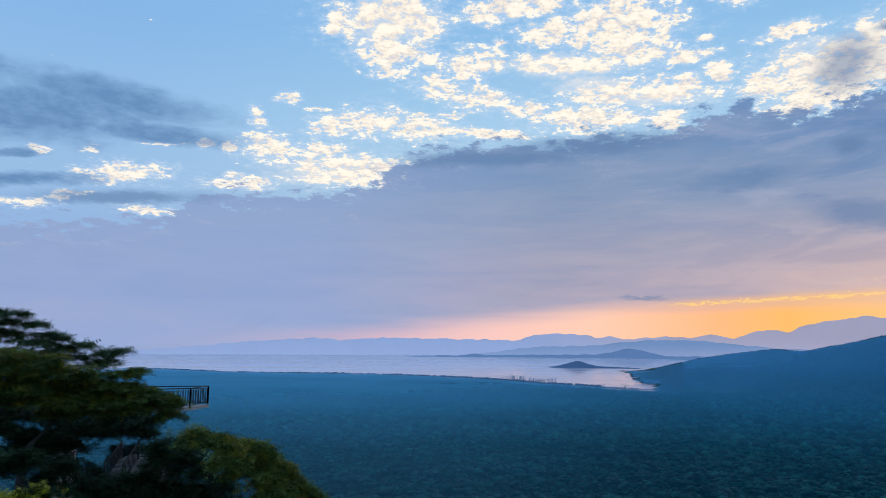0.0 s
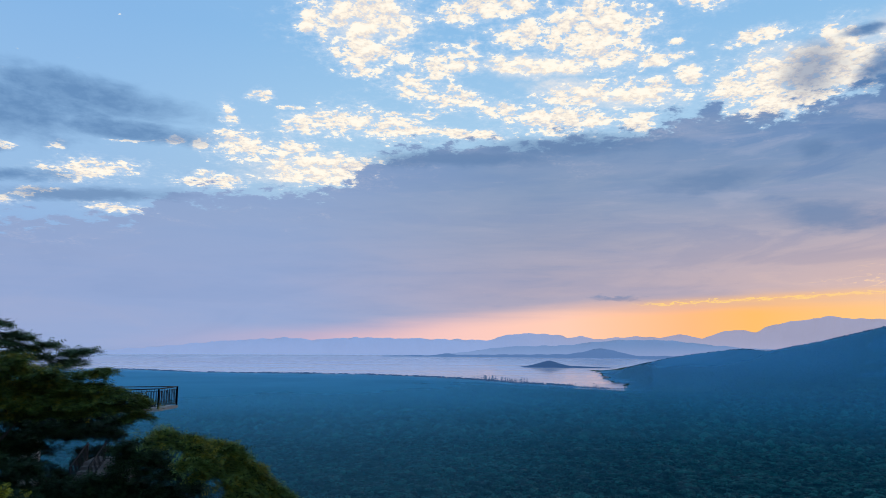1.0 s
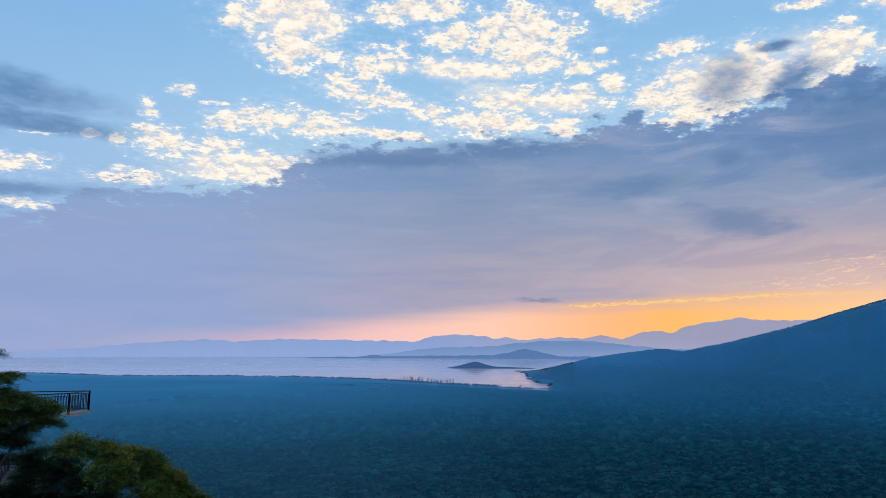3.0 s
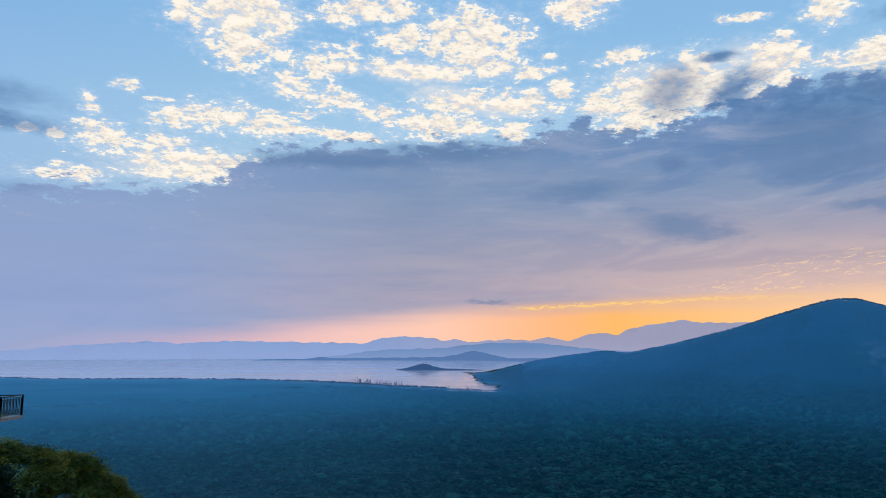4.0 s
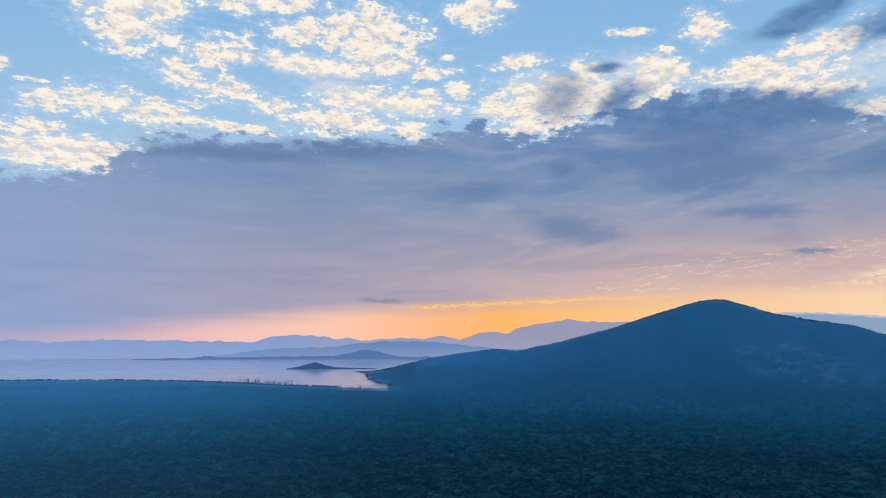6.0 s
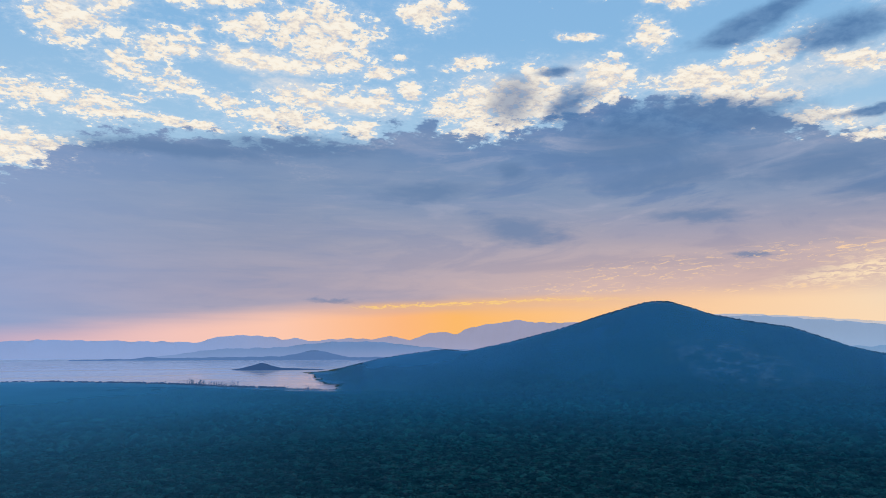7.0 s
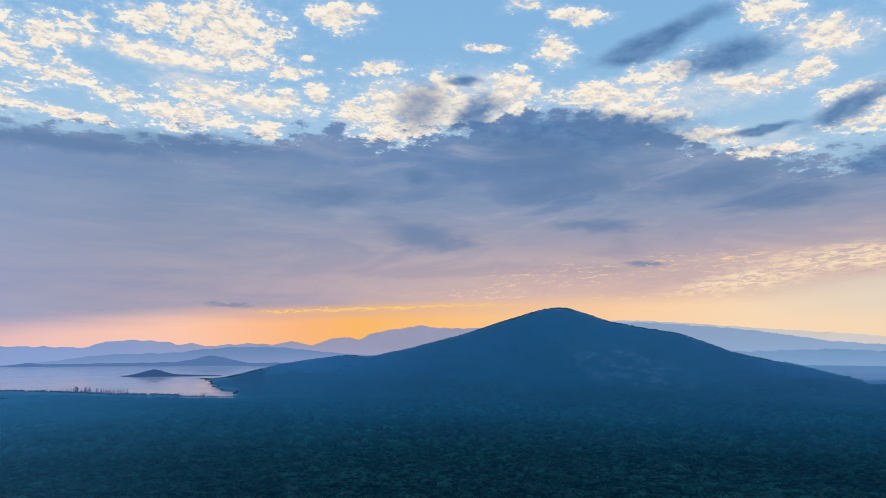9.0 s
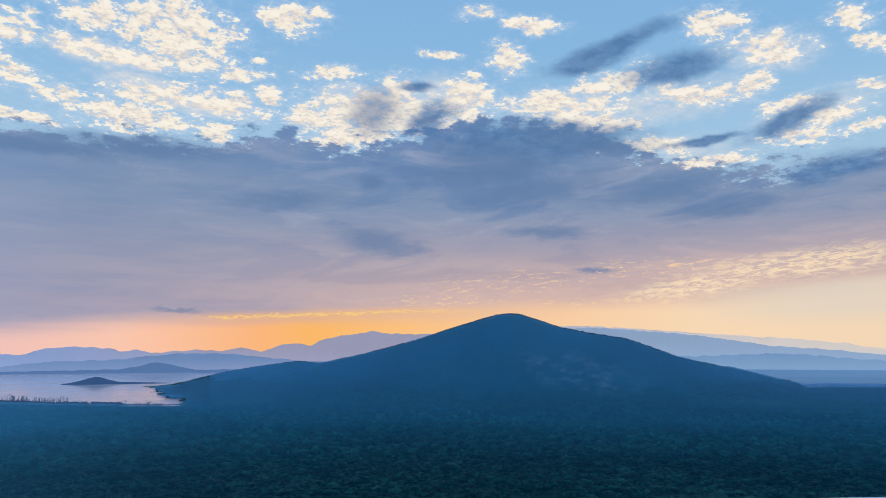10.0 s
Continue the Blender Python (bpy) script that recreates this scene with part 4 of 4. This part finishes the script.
def leaf_cloud(pads, count, size, flat=0.45, loose=1.0):
    """Fronds along leafy sprays that point outwards through flat, slightly tilted pads (centre, radius across, radius up)."""
    tc, out, tz, weight = [], [], [], []
    for c, ra, re in pads:
        lean = np.random.normal(0, 0.09, 2)
        for j in range(max(6, int(26 * ra * ra + 12 * ra))):
            a, q = np.random.uniform(0, 6.283), np.random.uniform(0, 1) ** 0.5 * np.random.uniform(0.75, 1.2)
            x, y = math.cos(a) * q * ra, math.sin(a) * q * ra
            dome = math.sqrt(max(0.0, 1 - min(q, 1) ** 2))
            tc.append(np.array(c[:]) + [x, y, re * dome * np.random.uniform(-0.6, 1.0) + x * lean[0] + y * lean[1] - 0.08 * q * q * ra])
            out.append(a + np.random.normal(0, 0.5))
            tz.append(np.random.uniform(0.025, 0.05) * loose)
            weight.append(np.random.uniform(0.3, 1.0) * (0.45 + dome))
    weight = np.array(weight)
    pick = np.random.choice(len(tc), count, p=weight / weight.sum())
    a = np.array(out)[pick]
    along = np.random.uniform(-0.24, 0.24, count) * loose
    across = np.random.normal(0, 0.055, count) * loose * (1.15 - np.abs(along) / 0.3)
    pos = np.array(tc)[pick] + np.stack([np.cos(a) * along - np.sin(a) * across, np.sin(a) * along + np.cos(a) * across,
                                         np.random.normal(0, 1, count) * np.array(tz)[pick] - 0.5 * np.maximum(along, 0) ** 2 / 0.24], 1)
    yaw = a + np.where(across > 0, 0.7, -0.7) + np.random.normal(0, 0.45, count)
    tip, roll = np.random.normal(-0.1, flat, count), np.random.normal(0, flat * 1.1, count)
    s = size * np.random.lognormal(0, 0.28, count)
    cy, sy, ct, st, cr, sr = np.cos(yaw), np.sin(yaw), np.cos(tip), np.sin(tip), np.cos(roll), np.sin(roll)
    X = np.stack([cy * ct, sy * ct, st], 1)
    Y = np.stack([-sy * cr - cy * st * sr, cy * cr - sy * st * sr, ct * sr], 1)
    Z = np.cross(X, Y)
    V = (pos[:, None, :] + s[:, None, None] * (FROND_V[None, :, 0:1] * X[:, None, :] + FROND_V[None, :, 1:2] * Y[:, None, :] + FROND_V[None, :, 2:3] * Z[:, None, :])).reshape(-1, 3)
    F = (FROND_F[None] + (np.arange(count) * len(FROND_V))[:, None, None]).reshape(-1, 3)
    return V, F


def fast_mesh(name, V, F, mat, parent):
    me = bpy.data.meshes.new(name)
    me.vertices.add(len(V))
    me.vertices.foreach_set("co", V.ravel())
    me.loops.add(len(F) * 3)
    me.loops.foreach_set("vertex_index", F.ravel().astype(np.int32))
    me.polygons.add(len(F))
    me.polygons.foreach_set("loop_start", np.arange(0, len(F) * 3, 3, dtype=np.int32))
    me.update(calc_edges=True)
    me.materials.append(mat)
    ob = new(name, me)
    ob.parent = parent
    return ob


def acacia(name, label, az0, r0, pads, fronds, mat, size=1.0, girth=0.13, fork=0.55, gold=0.0, category="tree", flat=0.4, puff=1.0, upper_mat=M_LEAF_GOLD):
    """A spreading tree: trunk, limbs and a crown in flat tiers. Pads: bearing, height angle, half width, half height in degrees, nearer (-) or farther metres."""
    foot = place(az0, 0, r0)
    foot.z = float(land(np.array([az0]), np.array([float(r0)]))[0]) - 0.15
    base = new(name)
    base.location = foot
    tagged(base, label, category, group="trees on the slope")
    local = []
    for az, el, wide, high, deep in pads:
        r = r0 + deep
        local.append((place(az, el, r) - foot, r * math.tan(radians(wide)), max(0.06, puff * r * math.tan(radians(high)))))
    mean = sum((p[0] for p in local), Vector()) / len(local)
    top = Vector((mean.x * 0.25, mean.y * 0.25, mean.z * fork))
    bend = Vector((random.gauss(0, 0.15), random.gauss(0, 0.15), 0))
    h = Heap()
    h.add(*tube([Vector((0, 0, -0.1)), top * 0.35 + bend, top * 0.7 - bend * 0.5, top], [girth * 1.35, girth, girth * 0.9, girth * 0.75], 10))
    h.done("trunk", M_BARK, base, smooth=True)
    nodes = [(top * 0.6, 1.0), (top * 0.8, 0.95), (top, 0.9)]
    for c, wide, high in sorted(local, key=lambda p: (p[0] - top).length):
        limbs = Heap()
        under = c - Vector((0, 0, high * 0.6))
        start, stout = min(nodes, key=lambda q: (q[0] - under).length + 0.4 * max(0.0, q[0].z - under.z))
        sway = 0.09 * (under - start).length
        mid_1 = start.lerp(under, 0.35) + Vector((random.gauss(0, sway), random.gauss(0, sway), random.uniform(0.0, sway * 2)))
        mid_2 = start.lerp(under, 0.72) + Vector((random.gauss(0, sway), random.gauss(0, sway), random.uniform(-sway, sway)))
        thick = girth * 0.5 * stout
        limbs.add(*tube([start, mid_1, mid_2, under], [thick, thick * 0.75, thick * 0.5, thick * 0.28], 6))
        nodes += [(mid_1, stout * 0.75), (mid_2, stout * 0.6), (under, stout * 0.4)]
        for j in range(7):
            a = random.uniform(0, 6.283)
            out = under + Vector((math.cos(a) * wide * 0.85, math.sin(a) * wide * 0.85, random.uniform(0.1, 0.9) * high))
            fork_at = mid_2.lerp(under, random.uniform(0.2, 1.0))
            limbs.add(*tube([fork_at, fork_at.lerp(out, 0.5) + Vector((random.gauss(0, 0.05), random.gauss(0, 0.05), 0.04)), out], [girth * 0.1, girth * 0.07, girth * 0.03], 4))
        limbs.done("limb", M_BARK, base, smooth=True)
    many = int(fronds * (1 - gold))
    fast_mesh("crown", *leaf_cloud(local, many, size, flat), mat, base)
    # gold: share of yellower sprays, set only over the upper part of each pad
    if gold:
        upper = [(c + Vector((0, 0, high * 0.5)), wide, high * 0.6) for c, wide, high in local]
        tagged(fast_mesh("upper_sprays", *leaf_cloud(upper, fronds - many, size * 0.9), upper_mat, base), "yellow-green sprays on the upper crown")
    return base


acacia("acacia_tree", "tall dark acacia with flat tiered branches", -35.0, 27, [
    (-32.6, 1.75, 1.6, 0.22, 0), (-30.7, 1.85, 0.7, 0.12, 0), (-31.6, 1.2, 1.3, 0.2, 1), (-29.8, 1.1, 0.8, 0.12, 0), (-31.0, 0.5, 1.6, 0.25, 0.5), (-28.7, 0.35, 1.0, 0.14, 0),
    (-29.8, -0.1, 1.5, 0.22, 0), (-27.9, 0.1, 0.7, 0.12, 0), (-28.2, -0.65, 1.3, 0.2, 0), (-26.6, -0.35, 0.8, 0.13, 0), (-27.3, -1.1, 1.2, 0.22, 0.5), (-25.6, -0.95, 0.8, 0.15, 0),
    (-24.6, -0.75, 0.9, 0.12, 0), (-25.2, -1.4, 0.8, 0.18, 0), (-26.0, -1.8, 1.3, 0.3, 0), (-33.5, 0.4, 1.8, 0.6, 0), (-31.5, -0.9, 2.2, 0.5, 1), (-29.5, -1.6, 1.8, 0.5, 1),
    (-35.0, 2.4, 2.0, 0.4, 0)], 13000, M_LEAF_MID, 0.58, 0.16, 0.7, flat=0.3, puff=0.9)
acacia("acacia_tree", "spreading olive-green acacia over the garden steps", -31.0, 22, [
    (-31.6, -1.1, 2.0, 0.4, 0), (-29.2, -1.4, 1.5, 0.3, 0), (-31.5, -2.2, 2.3, 0.6, 0), (-28.7, -2.2, 2.0, 0.5, 0), (-26.4, -2.5, 1.4, 0.3, 0), (-24.2, -2.45, 0.9, 0.12, 0), (-23.0, -2.25, 0.5, 0.06, 0), (-30.5, -3.3, 2.8, 0.6, 0),
    (-27.2, -3.2, 2.2, 0.5, 0.5), (-24.6, -3.2, 1.5, 0.3, 0), (-22.9, -3.4, 1.1, 0.18, 0), (-29.0, -4.2, 2.8, 0.45, 0), (-25.8, -4.2, 2.3, 0.4, 0), (-22.9, -3.9, 1.6, 0.35, 0),
    (-21.3, -4.2, 1.1, 0.28, 0), (-20.2, -4.7, 0.7, 0.25, 0), (-22.6, -4.8, 1.6, 0.25, 0), (-20.5, -5.4, 0.6, 0.3, 0), (-32.8, -4.2, 1.5, 0.9, 0), (-25.4, -3.6, 2.0, 0.35, 0.4), (-27.6, -3.7, 2.0, 0.4, 0.4), (-25.4, -4.9, 1.7, 0.3, 0.3), (-27.6, -5.0, 1.6, 0.35, 0.3), (-23.8, -4.5, 1.2, 0.25, 0.3)], 46000, M_LEAF, 0.48, 0.14, 0.75, gold=0.15, flat=0.32, puff=1.0)
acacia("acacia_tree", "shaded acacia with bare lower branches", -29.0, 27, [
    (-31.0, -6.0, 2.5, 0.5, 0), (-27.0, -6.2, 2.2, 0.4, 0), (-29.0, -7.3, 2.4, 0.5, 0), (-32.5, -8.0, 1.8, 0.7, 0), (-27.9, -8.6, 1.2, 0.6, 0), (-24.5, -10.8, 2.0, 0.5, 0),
    (-28.0, -10.0, 2.0, 0.8, 0), (-22.0, -10.8, 1.8, 0.5, 0), (-31.0, -11.5, 3.0, 0.8, 0), (-24.6, -5.5, 2.2, 0.3, 1), (-29.5, -5.2, 4.0, 0.5, 1), (-22.0, -5.8, 1.4, 0.2, 2), (-24.4, -6.1, 1.2, 0.12, 3), (-25.6, -6.4, 2.0, 0.3, 2), (-23.4, -6.2, 1.5, 0.25, 3), (-28.6, -6.7, 2.0, 0.4, 1), (-22.2, -6.7, 1.0, 0.2, 3), (-27.0, -7.4, 1.4, 0.35, 1), (-26.7, -8.3, 0.9, 0.4, 0), (-25.9, -9.3, 0.9, 0.3, 0)], 25000, M_LEAF_SHADE, 0.6, 0.15, 0.5)
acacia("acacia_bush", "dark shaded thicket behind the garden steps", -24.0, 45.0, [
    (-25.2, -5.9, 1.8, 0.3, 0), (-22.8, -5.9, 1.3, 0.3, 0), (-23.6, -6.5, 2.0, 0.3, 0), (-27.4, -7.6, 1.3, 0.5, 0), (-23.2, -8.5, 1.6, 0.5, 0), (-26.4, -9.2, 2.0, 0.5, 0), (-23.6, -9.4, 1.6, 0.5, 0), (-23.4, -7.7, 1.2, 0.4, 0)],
    8000, M_LEAF_SHADE, 0.8, 0.08, 0.5, category="bush")
# its dark leaves also stand for the shaded inside of the rounded bush
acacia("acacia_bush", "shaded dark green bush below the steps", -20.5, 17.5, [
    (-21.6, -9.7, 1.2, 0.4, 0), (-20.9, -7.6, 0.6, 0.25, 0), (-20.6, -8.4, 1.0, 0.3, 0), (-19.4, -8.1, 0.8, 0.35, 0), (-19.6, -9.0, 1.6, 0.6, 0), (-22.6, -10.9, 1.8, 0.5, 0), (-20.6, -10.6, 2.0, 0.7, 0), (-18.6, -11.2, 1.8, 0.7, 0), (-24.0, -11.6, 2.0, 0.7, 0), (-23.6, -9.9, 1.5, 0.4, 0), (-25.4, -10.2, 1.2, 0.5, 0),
    (-21.0, -12.2, 2.4, 0.7, 0), (-18.0, -9.6, 1.2, 0.4, -0.4), (-17.2, -10.6, 1.6, 0.5, -0.6), (-16.4, -11.8, 1.8, 0.5, -0.8)], 12000, M_LEAF_SHADE, 0.5, 0.06, 0.5, category="bush")
acacia("acacia_bush", "rounded green bush with yellow-green upper leaves", -15.5, 15.5, [
    (-19.0, -6.9, 1.0, 0.3, 0), (-17.6, -7.3, 1.0, 0.3, 0.3), (-16.0, -7.7, 1.1, 0.32, 0), (-14.4, -8.0, 0.9, 0.3, 0.3), (-16.2, -8.8, 1.3, 0.4, -0.4), (-13.6, -8.9, 0.9, 0.35, 0),
    (-14.9, -9.6, 1.2, 0.4, -0.3), (-12.5, -9.7, 0.9, 0.35, 0), (-13.4, -10.6, 1.2, 0.4, -0.3), (-11.6, -10.6, 0.9, 0.35, 0), 
    (-10.7, -11.3, 0.8, 0.3, 0), (-12.6, -11.7, 1.3, 0.4, -0.4), (-10.0, -12.1, 0.9, 0.3, 0), (-14.0, -12.6, 1.2, 0.5, -0.4)], 26000, M_LEAF, 0.4, 0.07, 0.5, gold=0.18, category="bush", flat=0.4)
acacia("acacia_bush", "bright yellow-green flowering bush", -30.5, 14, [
    (-31.0, -10.5, 1.5, 0.4, 0), (-28.9, -10.3, 0.9, 0.35, 0), (-32.5, -10.6, 1.0, 0.4, 0), (-30.0, -11.3, 2.0, 0.5, 0)], 4000, M_LEAF_SHADE, 0.38, 0.04, 0.5, gold=0.42, category="bush", upper_mat=M_FLOWER)
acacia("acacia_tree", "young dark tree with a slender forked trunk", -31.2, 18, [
    (-31.8, -8.2, 1.6, 0.5, 0), (-29.6, -8.0, 1.4, 0.5, 0), (-28.0, -9.0, 1.2, 0.5, 0), (-33.2, -9.2, 1.2, 0.5, 0)], 4500, M_LEAF_SHADE, 0.5, 0.07, 0.8)


# ---- lookout balcony and garden steps ----
def railing(parent, a, b, high, posts=True, gap=0.13):
    """Iron railing between two floor points: top rail, bottom rail, balusters, end posts."""
    a, b = Vector(a), Vector(b)
    up = Vector((0, 0, high))
    for lift, wide in ((high, 0.06), (high * 0.87, 0.03), (0.1, 0.035)):
        h = Heap()
        h.bar(a + Vector((0, 0, lift)), b + Vector((0, 0, lift)), wide, wide * 0.8)
        h.done("rail", M_IRON, parent)
    n = max(2, int((b - a).length / gap))
    for i in range(1, n):
        p = a.lerp(b, i / n)
        h = Heap()
        h.box(Matrix.Translation(p + Vector((0, 0, high * 0.49))), 0.022, 0.022, high * 0.78)
        h.done("baluster", M_IRON, parent)
    if posts:
        for p in (a, b):
            h = Heap()
            h.box(Matrix.Translation(p + up * 0.5), 0.075, 0.075, high + 0.05)
            h.done("post", M_IRON, parent)


def build_balcony():
    base = new("balcony")
    tagged(base, "concrete lookout balcony with a dark iron railing", "balcony")
    high = 1.0
    floor = 78.48
    pts = [place(a, 0, r) for a, r in ((-28.5, 39.6), (-19.15, 40.6), (-17.86, 42.4), (-27.5, 43.6))]
    for p in pts:
        p.z = floor
    h = Heap()
    low = [p - Vector((0, 0, 0.16)) for p in pts]
    h.add(pts + low, [(0, 1, 2, 3), (7, 6, 5, 4), (0, 4, 5, 1), (1, 5, 6, 2), (2, 6, 7, 3), (3, 7, 4, 0)])
    h.done("slab", M_CONCRETE, base, "pale concrete slab")
    inner = (pts[0] + pts[2]) / 2
    for a, b in ((0, 1), (1, 2), (2, 3)):
        p, q = (pts[a].lerp(inner, 0.02), pts[b].lerp(inner, 0.02))
        railing(base, p, q, high)
    for p in (pts[0].lerp(inner, 0.15), pts[3].lerp(inner, 0.15)):
        h = Heap()
        h.add(*tube([Vector((p.x, p.y, 66.0)), Vector((p.x, p.y, floor - 0.2))], [0.2, 0.2], 12))
        h.done("pillar", M_CONCRETE, base)


build_balcony()


def build_steps():
    base = new("garden_steps")
    tagged(base, "pale concrete garden steps between dark iron handrails", "steps")
    high, count = 0.9, 5
    low, top = place(-24.72, 0, 39.0), place(-23.7, 0, 41.2)
    low.z, top.z = 75.12, 75.92
    run = Vector((top.x - low.x, top.y - low.y, 0))
    side = Vector((run.y, -run.x, 0)).normalized() * 0.85
    turn = run.to_track_quat("X", "Z").to_matrix().to_4x4()
    for i in range(count):
        p = low + run * ((i + 0.5) / count) + side * 0.5
        z = low.z + (top.z - low.z) * (i + 1) / count
        h = Heap()
        h.box(Matrix.Translation((p.x, p.y, z - 0.2)) @ turn, run.length / count + 0.03, 0.85, 0.4)
        h.done("step", M_CONCRETE_DARK, base)
    up = Vector((0, 0, 1.0))
    for shift in (Vector(), side):
        a, b = low + shift, top + shift
        h = Heap()
        h.add([a - up * 0.9, b - up * 0.9, b - up * 0.05, a - up * 0.05] + [p + side * 0.1 for p in (a - up * 0.9, b - up * 0.9, b - up * 0.05, a - up * 0.05)],
              [(0, 1, 2, 3), (7, 6, 5, 4), (0, 4, 5, 1), (1, 5, 6, 2), (2, 6, 7, 3), (3, 7, 4, 0)])
        h.done("stringer", M_CONCRETE_DARK, base, "sloping concrete stringer")
        for lift, wide in ((high, 0.055), (0.12, 0.035)):
            h = Heap()
            h.bar(a + up * lift, b + up * lift, wide, wide)
            h.done("rail", M_IRON, base)
        for i in range(13):
            p, thick = a.lerp(b, i / 12), 0.026 if i % 12 else 0.07
            h = Heap()
            h.box(Matrix.Translation(p + up * high / 2), thick, thick, high)
            h.done("baluster" if i % 12 else "post", M_IRON, base)
    landing = new("landing")
    tagged(landing, "pale concrete landing with an iron railing above the steps", "landing")
    a = top + side
    q = a + side.normalized() * 1.2
    d = side.normalized()
    h = Heap()
    c = (top + q) / 2 + run.normalized() * 0.7
    h.box(Matrix.Translation(c - up * 0.6) @ d.to_track_quat("X", "Z").to_matrix().to_4x4(), (q - top).length, 1.4, 1.2)
    h.done("slab", M_CONCRETE_DARK, landing)
    railing(landing, a, q, 0.95, gap=0.14)
    for p in (c - d * 0.7, c + d * 0.7):
        h = Heap()
        h.box(Matrix.Translation((p.x, p.y, 71.4)), 0.35, 0.35, 7.0)
        h.done("pier", M_CONCRETE_DARK, landing)


build_steps()


def build_parapet():
    """The end of the viewer's own terrace wall."""
    a, b = place(61.8, 0, 8.75), place(67.4, 0, 9.31)
    d = (b - a).normalized()
    b = a + d * 7
    base = new("parapet_wall")
    tagged(base, "low white rendered terrace wall with a coping", "wall")
    turn = d.to_track_quat("X", "Z").to_matrix().to_4x4()
    side = Vector((-d.y, d.x, 0))
    c = (a + b) / 2 - side * 0.14
    h = Heap()
    h.box(Matrix.Translation((c.x, c.y, 79.287)) @ turn, 7.0, 0.24, 2.3)
    h.done("wall_body", M_WHITE, base)
    h = Heap()
    h.box(Matrix.Translation((c.x, c.y, 80.462)) @ turn, 7.06, 0.32, 0.05)
    h.done("coping", M_WHITE, base)


build_parapet()
